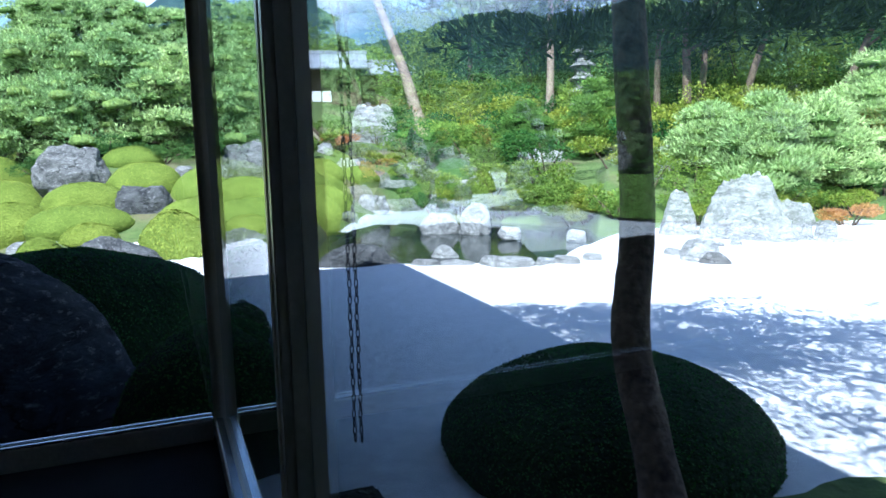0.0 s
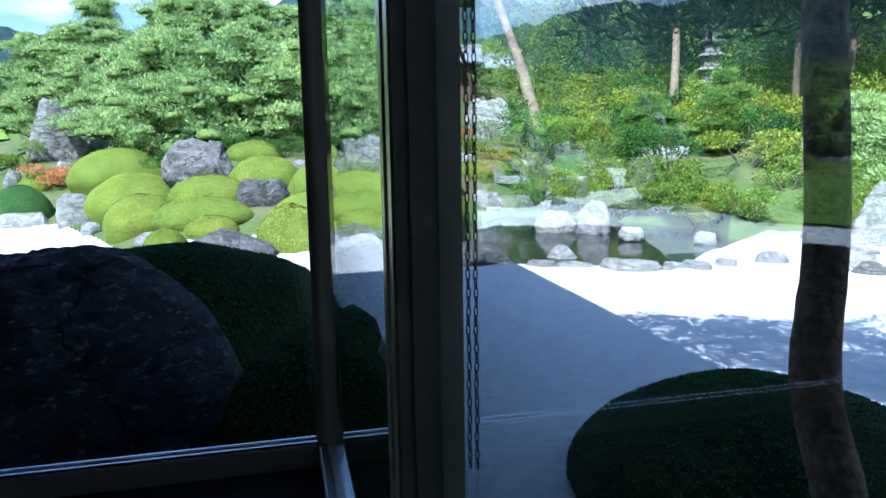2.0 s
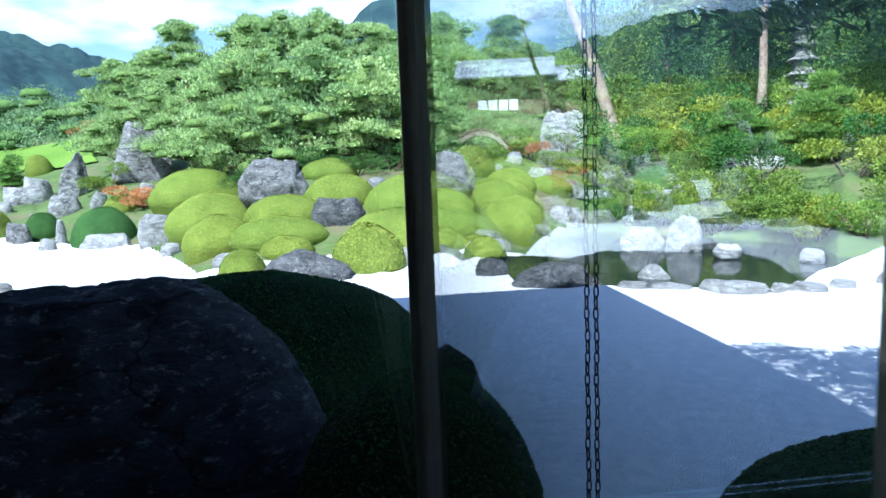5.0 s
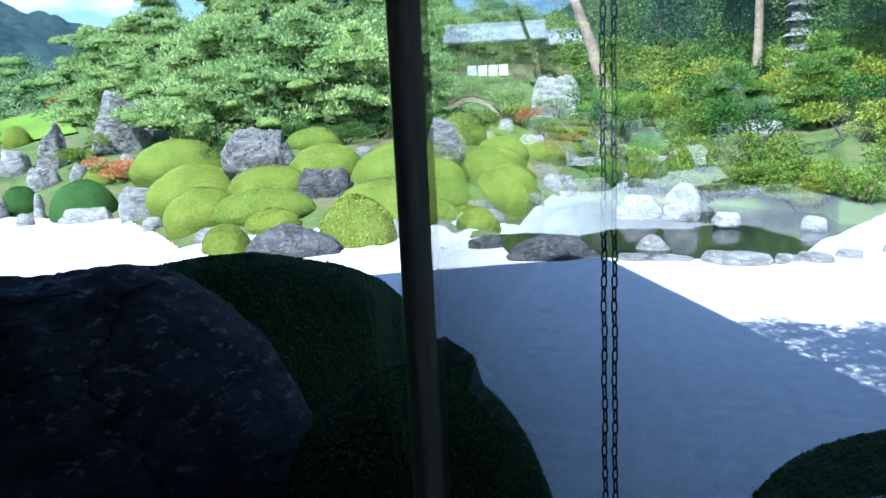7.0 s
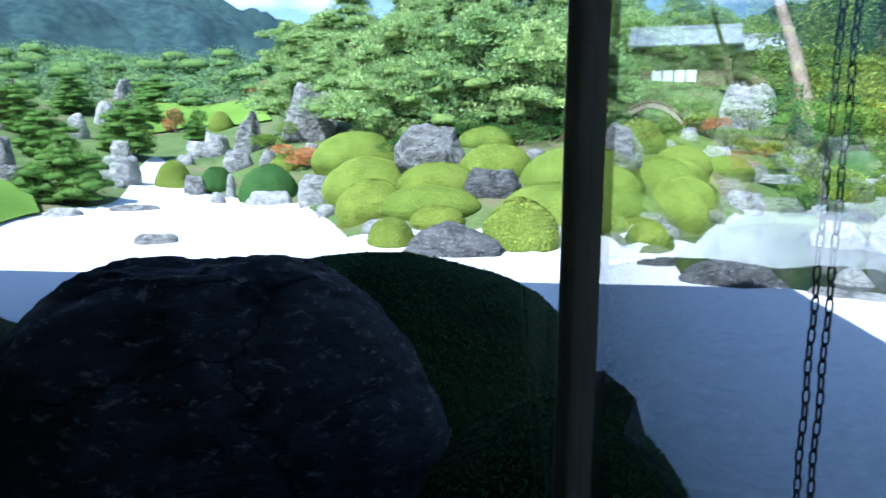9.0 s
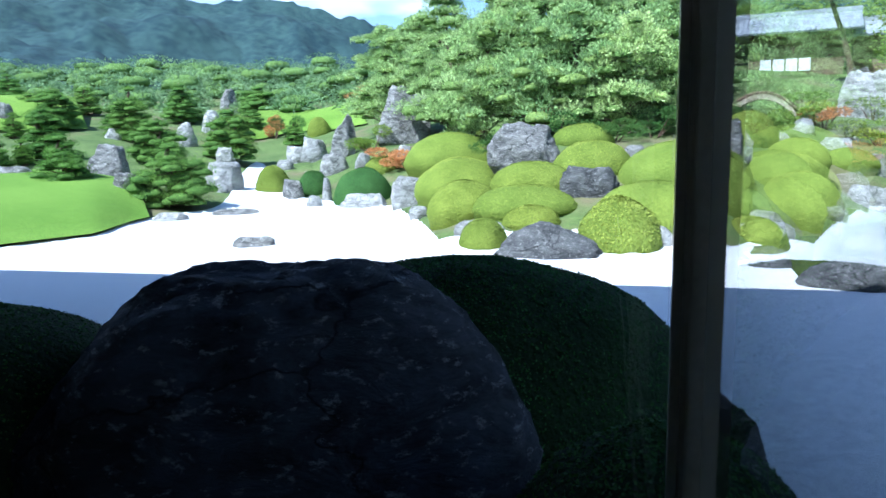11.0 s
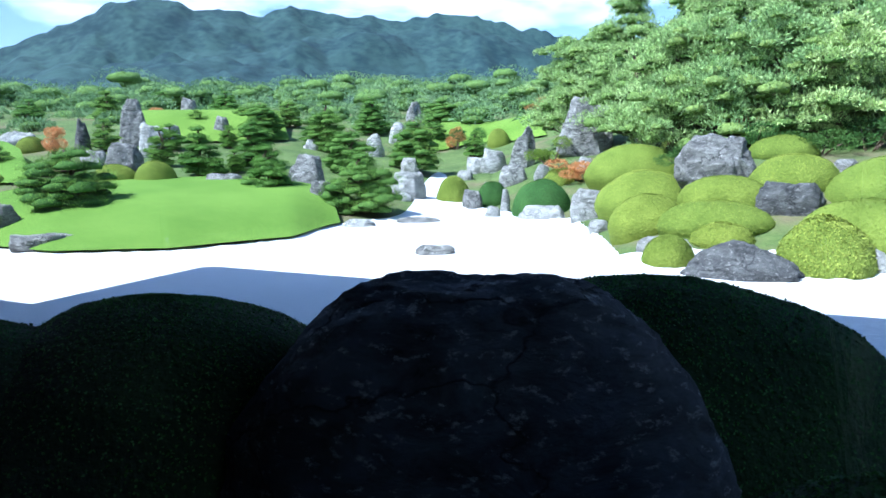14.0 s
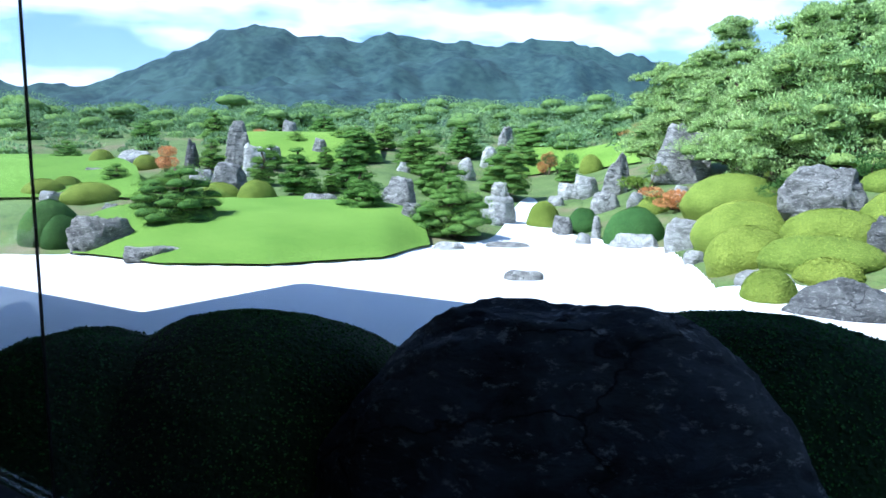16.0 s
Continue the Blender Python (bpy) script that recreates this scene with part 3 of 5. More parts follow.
def rock(x, y, w, h, mat=None, label="grey garden rock set in the planted slope", depth=0.8, turn=None, lift=0.0, fine=4, flat=0.8, cuts=14, rough=0.05, group="garden rocks", lean=0.0, foot=True, taper=0.1):
    ROCK_SEED[0] += 1
    s = ROCK_SEED[0]
    fine = min(fine, 3) if w < 0.7 else fine
    ob = part("garden_rock", rock_mesh(w, w * depth, h, s, cuts, fine, rough, flat, taper), mat or ROCK)
    az = math.degrees(math.atan2(CX - x, y - CY))
    z = ground_z(x, y) + lift
    if foot:
        x, y = x - math.sin(radians(az)) * 0.3 * w * depth, y + math.cos(radians(az)) * 0.3 * w * depth
    ob.matrix_basis = pose(x, y, z - 0.03, 0, lean, az if turn is None else turn)
    return tagged(ob, label, "rock", group)


def rounded_boulder(x, y, w, depth, h, turn, seed, label):
    """A broad weathered boulder: a rounded block, flat on top and spreading to its foot."""
    bm = bmesh.new()
    bmesh.ops.create_icosphere(bm, subdivisions=6, radius=1.0)
    for v in bm.verts:
        p = v.co.copy()
        p *= (abs(p.x) ** 2.7 + abs(p.y) ** 2.7 + abs(p.z) ** 2.7) ** (-1 / 2.7)
        p *= 1 + 0.07 * noise.noise(p * 1.4 + Vector((seed, 0, 0))) + 0.035 * noise.fractal(p * 4.2 + Vector((0, seed, 0)), 0.75, 2.1, 5)
        k = 1 - 0.22 * max(0.0, p.z) ** 1.4
        v.co = (p.x * w / 2 * k + 0.10 * w * min(p.z, 0.0), p.y * w * depth / 2 * k, p.z * h if p.z > 0 else p.z * 0.4)
    me = bpy.data.meshes.new("boulder")
    bm.to_mesh(me)
    bm.free()
    me.shade_smooth()
    ob = part("shaded_boulder", me, SHADE_STONE)
    ob.matrix_basis = pose(x, y, 0, 0, 0, turn)
    return tagged(ob, label, "rock", "shaded boulders")


# ---- clipped bushes ----
def dome_shape(w, dep, h, seed, power=2.3, bulge=0.05):
    """Points of a clipped dome as a grid of rings, wider below than a half ball."""
    verts, faces, n, m = [], [], 44, 14
    for i in range(m + 1):
        a = math.pi / 2 * i / m
        r, z = math.cos(a) ** (2 / power), math.sin(a) ** (2 / power)
        r *= 1 - 0.05 * max(0.0, 1 - z / 0.15) ** 2
        for k in range(n):
            b = 2 * math.pi * k / n
            p = Vector((r * math.cos(b), r * math.sin(b), z))
            f = 1 + bulge * lump(p, 1.6, seed) + 0.02 * lump(p, 6.0, seed + 3)
            verts.append((p.x * f * w / 2, p.y * f * dep / 2, p.z * f * h))
    for i in range(m):
        for k in range(n):
            a, b = i * n + k, i * n + (k + 1) % n
            faces.append((a, b, b + n, a + n))
    faces.append(tuple(range(m * n, m * n + n)))
    for z, f in ((-0.3, 0.92), (-0.6, 0.78)):
        base = len(verts)
        verts += [(verts[k][0] * f, verts[k][1] * f, z) for k in range(n)]
        above = 0 if z == -0.3 else base - n
        for k in range(n):
            faces.append((base + k, base + (k + 1) % n, above + (k + 1) % n, above + k))
    return verts, faces


BUSH_SEED = [0]


def bush(x, y, w, h, mat=None, leaf=None, label="clipped yellow-green azalea dome", count=6500, size=0.027, depth=0.8, lift=0.0, turn=None, name="azalea_dome", group="clipped azalea domes", power=2.05, bulge=0.05, foot=True):
    BUSH_SEED[0] += 1
    s = BUSH_SEED[0]
    rng = np.random.default_rng(s)
    az = math.degrees(math.atan2(CX - x, y - CY)) if turn is None else turn
    z = ground_z(x, y) + lift
    if foot:
        x, y = x - math.sin(radians(az)) * 0.42 * w * depth, y + math.cos(radians(az)) * 0.42 * w * depth
    t = thing(name, pose(x, y, z, 0, 0, az), label, "bush", group)
    verts, faces = dome_shape(w, w * depth, h, s, power, bulge)
    part("body", mesh_of("body", verts, faces, True), mat or AZALEA, t)
    grid = np.array(verts[:15 * 44])
    a = rng.integers(0, 14, count)
    b = rng.integers(0, 44, count)
    fu, fv = rng.uniform(0, 1, (count, 1)), rng.uniform(0, 1, (count, 1))
    p = (grid[a * 44 + b] * (1 - fu) + grid[a * 44 + (b + 1) % 44] * fu) * (1 - fv) + (grid[(a + 1) * 44 + b] * (1 - fu) + grid[(a + 1) * 44 + (b + 1) % 44] * fu) * fv
    nrm = p / np.array([w / 2, w * depth / 2, h]) ** 2
    nrm /= np.linalg.norm(nrm, axis=1)[:, None]
    lie = np.cross(nrm, rng.normal(0, 1, (count, 3)))
    lie = lie / (np.linalg.norm(lie, axis=1)[:, None] + 1e-9) + nrm * rng.uniform(0.1, 0.8, (count, 1))
    part("leaves", leaf_mesh("leaves", p - nrm * size * 0.15, lie, size, size * 0.55, rng, 0.15, nrm), leaf or AZALEA_LEAF, t)
    return t


def shrub(x, y, w, h, leaf, label, count=2500, size=0.11, lift=0.0, group="loose shrubs", name="shrub"):
    """A loose natural shrub: several stems and clumps of leaves with gaps."""
    BUSH_SEED[0] += 1
    rng = np.random.default_rng(BUSH_SEED[0] + 500)
    t = thing(name, (x, y, ground_z(x, y) + lift), label, "shrub", group)
    k = max(5, int(w * h * 2.2))
    c = np.column_stack([rng.uniform(-0.42, 0.42, k) * w, rng.uniform(-0.3, 0.3, k) * w, rng.uniform(0.25, 0.85, k) * h])
    pick = rng.integers(0, k, count)
    d = ball(count, rng)
    r = rng.uniform(0.55, 1.0, (count, 1)) * np.array([[0.24 * w, 0.24 * w, 0.22 * h]])
    part("leaves", leaf_mesh("leaves", c[pick] + d * r, d + np.array([0, 0, 0.3]), size, size * 0.55, rng, 0.5), leaf, t)
    for i in range(min(k, 5)):
        part("stem", tube_mesh("stem", spline([(c[i][0] * 0.2, c[i][1] * 0.2, -0.1), (c[i][0] * 0.6, c[i][1] * 0.6, c[i][2] * 0.5), tuple(c[i])], 6), [0.03 - 0.004 * j for j in range(6)], 6), BARK, t)
    return t


# ---- pines ----
def needle_pads(pads, per, rng, length, name="crown", broad=0.17):
    """Flat cloud pads of needle tufts: pads are rows of centre and half sizes."""
    pts, out = [], []
    for cx, cy, cz, rx, ry, rz in pads:
        d = ball(per, rng)
        d[:, 2] = np.where(d[:, 2] < -0.25, -d[:, 2], d[:, 2])
        ang = np.arctan2(d[:, 1], d[:, 0])
        wob = 1 + 0.18 * np.sin(3 * ang + cx * 5) + 0.12 * np.sin(5 * ang + cy * 7)
        r = rng.uniform(0.45, 1.08, per) ** 0.5 * wob
        pts.append(np.column_stack([cx + d[:, 0] * rx * r, cy + d[:, 1] * ry * r, cz + d[:, 2] * rz * r]))
        out.append(d * np.array([[0.7, 0.7, 0.6]]) + np.array([0, 0, 0.55]))
    return leaf_mesh(name, np.vstack(pts), np.vstack(out), length, length * broad, rng, 0.5)


def pad_cores(pads, seed, shrink=0.8):
    """The dense inside of the pads: one uneven flattened lump each."""
    verts, faces, n, m = [], [], 9, 4
    for q, (cx, cy, cz, rx, ry, rz) in enumerate(pads):
        base = len(verts)
        for i in range(m + 1):
            a = -0.5 + (math.pi / 2 + 0.5) * i / m
            for k in range(n):
                t = 2 * math.pi * k / n
                f = shrink * (1 + 0.16 * math.sin(3 * t + q) + 0.1 * math.sin(5 * t + 2 * i))
                verts.append((cx + rx * f * math.cos(a) * math.cos(t), cy + ry * f * math.cos(a) * math.sin(t), cz + rz * f * math.sin(a)))
        for i in range(m):
            for k in range(n):
                a, b = base + i * n + k, base + i * n + (k + 1) % n
                faces.append((a, b, b + n, a + n))
        faces.append(tuple(range(base, base + n))[::-1])
    return mesh_of("inner_pads", verts, faces, True)


TREE_SEED = [0]


def niwaki(x, y, w, h, leaf=None, label="clipped cloud-pruned pine with dense dark green pads", lift=0.0, group="cloud-pruned pines", per=250, length=0.075):
    """A low garden pine pruned into layered pads over a bent trunk."""
    TREE_SEED[0] += 1
    rng = np.random.default_rng(TREE_SEED[0] + 40)
    t = thing("garden_pine", pose(x, y, ground_z(x, y) + lift, 0, 0, rng.uniform(0, 360)), label, "tree", group)
    bend = [(0, 0, -0.15), (rng.uniform(-.08, .08) * w, rng.uniform(-.08, .08) * w, h * 0.3), (rng.uniform(-.1, .1) * w, rng.uniform(-.1, .1) * w, h * 0.62), (0, 0, h * 0.92)]
    line = spline(bend, 10)
    part("trunk", tube_mesh("trunk", line, [0.055 * h * (1 - i / 12) + 0.012 for i in range(10)], 8, 0.12, TREE_SEED[0]), BARK, t)
    pads = []
    levels = max(5, int(round(h / 0.21)))
    for i in range(levels):
        f = i / (levels - 1)
        z = h * (0.10 + 0.80 * f)
        reach = w * 0.5 * (1 - f ** 1.9) ** 0.6 * (0.95 if i else 0.85)
        k = max(1, int(round(9 * (1 - f ** 1.6))))
        a0 = rng.uniform(0, 6.3)
        for j in range(k):
            a = a0 + 2 * math.pi * j / k + rng.uniform(-.3, .3)
            r = reach * rng.uniform(0.35, 0.85) if k > 1 else 0
            s = max(0.205 * w * (1 - 0.2 * f), 0.13) * rng.uniform(0.8, 1.15)
            c = (math.cos(a) * r, math.sin(a) * r, z + rng.uniform(-.075, .075) * h)
            pads.append((*c, s, s, s * 0.42))
            if k > 1 and j % 2 == 0:
                root = line[min(9, int(f * 8) + 1)]
                part("limb", tube_mesh("limb", spline([tuple(root), ((root.x + c[0]) / 2, (root.y + c[1]) / 2, (root.z + c[2]) / 2 - 0.03), (c[0], c[1], c[2] - s * 0.12)], 5), [0.028, 0.024, 0.02, 0.016, 0.01], 6), BARK, t)
    part("crown", needle_pads(pads, per, rng, length), leaf or NEEDLE_DEEP, t)
    part("inner_pads", pad_cores(pads, TREE_SEED[0], 0.66), SHADE_CORE if leaf is not NEEDLE else SHADE_CORE_PALE, t)
    return t


def pine(x, y, w, h, leaf=None, label="tall red pine with layered light green crowns", lean=(0, 0), bare=0.35, trunk=0.14, bark=None, per=130, length=0.15, lift=0.0, group="tall pines", count=20):
    """A tall pine: a bare bent trunk, level limbs and flat layered crowns."""
    TREE_SEED[0] += 1
    rng = np.random.default_rng(TREE_SEED[0] + 90)
    t = thing("pine_tree", pose(x, y, ground_z(x, y) + lift), label, "tree", group)
    lx, ly = lean
    line = spline([(0, 0, -0.3), (lx * 0.25 + rng.uniform(-.1, .1), ly * 0.25, h * 0.25), (lx * 0.6 + rng.uniform(-.15, .15), ly * 0.6 + rng.uniform(-.15, .15), h * 0.6), (lx, ly, h * 0.97)], 16)
    part("trunk", tube_mesh("trunk", line, [trunk * (1 - 0.8 * i / 15) for i in range(16)], 10, 0.08, TREE_SEED[0]), bark or BARK, t)
    pads = []
    for i in range(count):
        f = (i + rng.uniform(0, .8)) / count
        z = h * (bare + (1 - bare) * f)
        root = line[min(15, int(z / h * 15))]
        a = i * 2.4 + rng.uniform(-.4, .4)
        r = w * 0.5 * (1 - f * 0.75) * rng.uniform(0.25, 0.95)
        s = w * 0.25 * (1.15 - 0.5 * f) * rng.uniform(0.7, 1.2)
        c = (root.x + math.cos(a) * r, root.y + math.sin(a) * r, z + rng.uniform(-.02, .03) * h)
        for _ in range(3):
            g = s * rng.uniform(0.45, 0.75)
            pads.append((c[0] + rng.uniform(-.75, .75) * s, c[1] + rng.uniform(-.75, .75) * s, c[2] + rng.uniform(-.28, .28) * s, g, g, g * 0.5))
        if i % 2 == 0:
            part("limb", tube_mesh("limb", spline([tuple(root), ((root.x + c[0]) / 2, (root.y + c[1]) / 2, (root.z + c[2]) / 2 + 0.05), (c[0], c[1], c[2] - s * 0.1)], 6), [trunk * 0.3 * (1 - 0.13 * j) for j in range(6)], 6), bark or BARK, t)
    if leaf is not False:
        part("crown", needle_pads(pads, per, rng, length, broad=0.27), leaf or NEEDLE, t)
        part("inner_pads", pad_cores(pads, TREE_SEED[0], 0.5), SHADE_CORE_PALE, t)
    return t



# ---- garden: clipped domes ----
bush(-7.22, 12.18, 0.84, 0.50)
bush(-6.94, 13.27, 1.05, 0.38)
bush(-7.25, 13.57, 2.02, 0.55)
bush(-8.56, 13.63, 1.49, 0.73)
bush(-9.78, 15.31, 2.19, 0.97)
bush(-7.57, 14.47, 1.74, 0.62)
bush(-4.95, 13.83, 2.29, 0.90)
bush(-5.08, 15.61, 2.53, 0.95)
bush(-6.91, 15.72, 1.72, 0.70)
bush(-8.51, 18.72, 1.56, 0.53)
bush(-13.63, 22.84, 1.29, 0.77)
bush(-12.47, 18.76, 2.78, 1.08)
bush(-15.16, 18.98, 1.22, 0.52)
bush(-5.22, 12.99, 1.40, 0.81, label="leafy rounded yellow-green azalea bush", bulge=0.08, size=0.045, count=4500)
bush(-13.84, 16.61, 1.69, 0.99, GREEN_BUSH, GREEN_BUSH_LEAF, "clipped deep green azalea dome")
bush(-16.99, 17.84, 1.01, 0.73, GREEN_BUSH, GREEN_BUSH_LEAF, "clipped deep green azalea dome")
bush(-18.27, 17.38, 1.10, 0.82, label="leafy rounded yellow-green azalea bush", bulge=0.08, size=0.045, count=4500)
bush(-27.48, 28.44, 1.24, 0.92)
bush(-26.57, 31.33, 2.04, 1.09)
bush(-24.21, 8.86, 1.46, 0.65)
bush(-23.37, 9.79, 1.30, 0.76)
bush(-27.42, 5.52, 2.02, 0.71)
bush(-29.80, 4.28, 1.56, 0.65)
bush(-30.50, 5.05, 1.27, 0.62)
bush(-34.40, 5.67, 0.97, 0.50)
bush(-35.65, 6.96, 1.33, 1.03)
bush(-34.64, 8.57, 1.22, 0.66)
bush(-34.11, 4.17, 1.94, 0.53)
bush(-21.37, 3.84, 1.59, 1.12, GREEN_BUSH, GREEN_BUSH_LEAF, "clipped deep green azalea dome")
bush(-20.86, 4.06, 1.01, 0.80, GREEN_BUSH, GREEN_BUSH_LEAF, "clipped deep green azalea dome")
bush(-5.01, 19.98, 1.33, 0.78)
bush(-3.81, 18.95, 1.40, 0.62)
bush(-3.96, 17.25, 1.65, 0.67)
bush(-3.08, 21.06, 1.30, 0.46)
bush(-4.22, 15.06, 0.94, 0.97)
bush(-3.37, 16.75, 1.61, 0.88)
bush(-3.70, 14.73, 0.96, 0.35, label="leafy rounded yellow-green azalea bush", bulge=0.08, size=0.045, count=4500)
bush(-0.32, 21.78, 1.38, 0.71, GREEN_BUSH, GREEN_BUSH_LEAF, "low clipped green bush above the stream")

# ---- garden: rocks ----
rock(-8.63, 15.96, 1.63, 0.92, label="large rounded grey boulder among the azalea domes", flat=0.85, cuts=16, fine=5, rough=0.055, taper=0.05, depth=0.7)
rock(-17.94, 23.34, 2.05, 2.16, label="tall upright blue-grey rock behind the domes", flat=0.9, cuts=18, fine=5, rough=0.055, lean=5, taper=-0.08, depth=0.6)
rock(-20.06, 22.38, 1.05, 1.70, label="tall pointed grey rock standing among low shrubs", flat=0.95, fine=5, lean=6, taper=0.35, depth=0.7)
rock(-6.00, 12.17, 1.79, 0.56, DARK_ROCK, "low dark blue-grey rock lying at the gravel edge", flat=1.0, taper=0.4, fine=5, depth=0.5)
rock(-6.64, 14.93, 1.19, 0.57, DARK_ROCK, "dark blue-grey rock lying at the gravel edge", fine=5, taper=0.05, depth=0.6)
rock(-18.41, 20.22, 1.07, 0.73, depth=0.6)
rock(-11.91, 16.18, 0.96, 0.79, PALE_ROCK, "pale weathered rock at the edge of the planting", taper=0.02, flat=0.8, depth=0.6)
rock(-13.51, 16.34, 1.49, 0.39, PALE_ROCK, "pale weathered rock at the edge of the planting", fine=5, depth=0.5)
rock(-14.97, 15.89, 0.45, 0.34, PALE_ROCK, "pale weathered rock at the edge of the planting")
rock(-17.12, 17.13, 0.66, 0.64)
rock(-15.59, 16.99, 0.33, 0.71, PALE_ROCK, "pale weathered rock at the edge of the planting")
rock(-18.65, 19.26, 0.43, 0.45)
rock(-7.64, 12.70, 0.92, 0.25, PALE_ROCK, "pale weathered rock at the edge of the planting", depth=0.7)
rock(-4.74, 13.59, 0.33, 0.39, PALE_ROCK, "pale weathered rock at the edge of the planting")
rock(-10.46, 14.65, 0.47, 0.30, PALE_ROCK, "pale weathered rock at the edge of the planting")
rock(-6.70, 17.29, 0.62, 0.32)
rock(-15.22, 20.12, 0.53, 0.48, PALE_ROCK, "pale weathered rock at the edge of the planting")
rock(-17.25, 20.43, 0.61, 0.46, PALE_ROCK, "pale weathered rock at the edge of the planting")
rock(-22.62, 22.37, 0.93, 0.68, PALE_ROCK, "pale weathered rock at the edge of the planting", flat=0.5, depth=1.0)
rock(-21.90, 22.65, 1.16, 0.99, PALE_ROCK, "pale weathered rock at the edge of the planting", depth=1.0)
rock(-21.64, 20.88, 0.66, 0.42, PALE_ROCK, "pale weathered rock at the edge of the planting")
rock(-11.06, 10.65, 0.79, 0.20, label="low flat grey stone lying in the gravel", depth=0.6)
rock(-15.46, 13.76, 1.33, 0.16, label="low flat grey stone lying in the gravel", depth=0.4)
rock(-15.86, 12.15, 0.94, 0.23, PALE_ROCK, "pale weathered rock at the edge of the planting", depth=0.5)
rock(-19.30, 16.27, 1.31, 0.88, PALE_ROCK, "pale weathered rock at the edge of the planting", taper=0.03, flat=0.85, depth=0.6)
rock(-18.56, 12.72, 0.79, 0.78, depth=0.7)
rock(-21.58, 13.98, 1.28, 1.03)
rock(-22.06, 11.41, 1.39, 0.48, depth=0.5)
rock(-31.09, 24.70, 1.00, 1.18, PALE_ROCK, "pale weathered rock at the edge of the planting")
rock(-37.68, 30.88, 1.05, 1.49)
rock(-28.05, 21.16, 0.90, 1.08, PALE_ROCK, "pale weathered rock at the edge of the planting", depth=0.6)
rock(-34.11, 16.49, 0.88, 1.12)
rock(-33.67, 12.42, 1.41, 2.09, label="tall split rock standing on the slope, pale on one side", fine=5, flat=0.95, taper=0.3, depth=0.7)
rock(-30.46, 12.03, 1.31, 1.44, PALE_ROCK, "pale weathered rock at the edge of the planting", cuts=18, rough=0.08)
rock(-33.63, 13.90, 1.07, 0.86, PALE_ROCK, "pale weathered rock at the edge of the planting", rough=0.08)
rock(-27.26, 10.05, 1.36, 1.06, label="rounded dark grey boulder on the slope")
rock(-29.28, 9.60, 1.01, 0.67)
rock(-33.34, 10.20, 0.73, 1.41, DARK_ROCK, "dark blue-grey rock lying at the gravel edge", flat=0.95, taper=0.2, depth=0.7)
rock(-48.73, 20.59, 1.22, 1.10)
rock(-23.81, 19.88, 0.79, 0.66, PALE_ROCK, "pale weathered rock at the edge of the planting")
rock(-18.98, 15.95, 0.44, 0.25, PALE_ROCK, "pale weathered rock at the edge of the planting")
rock(-29.99, 18.98, 0.77, 0.50, PALE_ROCK, "pale weathered rock at the edge of the planting")
rock(-19.79, 4.80, 1.74, 0.88, label="broad craggy grey boulder at the edge of the lawn", fine=5, rough=0.085, cuts=18, depth=0.7)
rock(-17.44, 5.54, 1.26, 0.36, label="low flat-topped grey stone at the lawn edge", flat=0.6, taper=-0.1, fine=5, depth=0.5)
rock(-24.49, 5.65, 0.61, 0.41)
rock(-28.40, 4.45, 0.94, 0.43, PALE_ROCK, "pale weathered rock at the edge of the planting", depth=0.5)
rock(-33.26, 6.41, 1.35, 0.65, depth=0.5)
rock(-35.93, 8.36, 1.79, 0.83, PALE_ROCK, "pale weathered rock at the edge of the planting", depth=0.5)
rock(-35.23, 5.14, 0.47, 0.39)
rock(-4.71, 16.89, 0.71, 1.05, label="blue-grey rock between the domes", depth=0.6)
rock(-3.72, 15.30, 0.89, 0.35, PALE_ROCK, "pale weathered rock at the edge of the planting", depth=0.6)
rock(-3.05, 12.93, 0.59, 0.31, DARK_ROCK, "dark blue-grey rock lying at the gravel edge", depth=0.7)
rock(-1.92, 12.05, 1.43, 0.38, DARK_ROCK, "broad dark rock at the gravel edge, half in shade", flat=0.9, taper=0.3, fine=5, depth=0.5)
rock(-2.52, 19.70, 0.95, 0.44, PALE_ROCK, "pale weathered rock at the edge of the planting", depth=0.7)
rock(-3.10, 18.12, 0.65, 0.35, PALE_ROCK, "pale weathered rock at the edge of the planting", depth=0.5)
rock(-2.51, 21.50, 0.73, 0.47)
rock(-4.53, 21.41, 0.34, 0.27, PALE_ROCK, "pale weathered rock at the edge of the planting")
rock(-3.54, 22.44, 0.77, 0.32, PALE_ROCK, "pale weathered rock at the edge of the planting", depth=0.5)
rock(-4.54, 24.00, 0.62, 0.39, PALE_ROCK, "pale weathered rock at the edge of the planting")
rock(-1.90, 22.05, 0.35, 0.22)

# ---- the pond: kerb, rocks in the water, the bank ----
rock(-3.49, 29.32, 2.03, 1.58, PALE_ROCK, "large square pale boulder above the garden path", flat=0.85, taper=0.03, fine=5, depth=0.7)
rock(-1.57, 22.71, 0.84, 0.63, PALE_ROCK, "pale weathered rock at the edge of the planting")
rock(0.44, 21.26, 0.83, 0.34, PALE_ROCK, "pale weathered rock at the edge of the planting", depth=0.5)
rock(-0.92, 21.47, 3.83, 0.20, PALE_ROCK, "long flat stone slab bridge over the stream", lift=0.12, flat=0.5, fine=5, group="stream stones", depth=0.22)
rock(-0.79, 20.30, 0.57, 0.40, PALE_ROCK, "pale weathered rock at the edge of the planting")
rock(0.17, 16.49, 0.78, 0.66, PALE_ROCK, "large bright white rock standing at the pond edge", group="pond bank rocks", fine=5, depth=0.7)
rock(-0.64, 16.68, 0.95, 0.39, PALE_ROCK, "pale weathered rock at the edge of the planting")
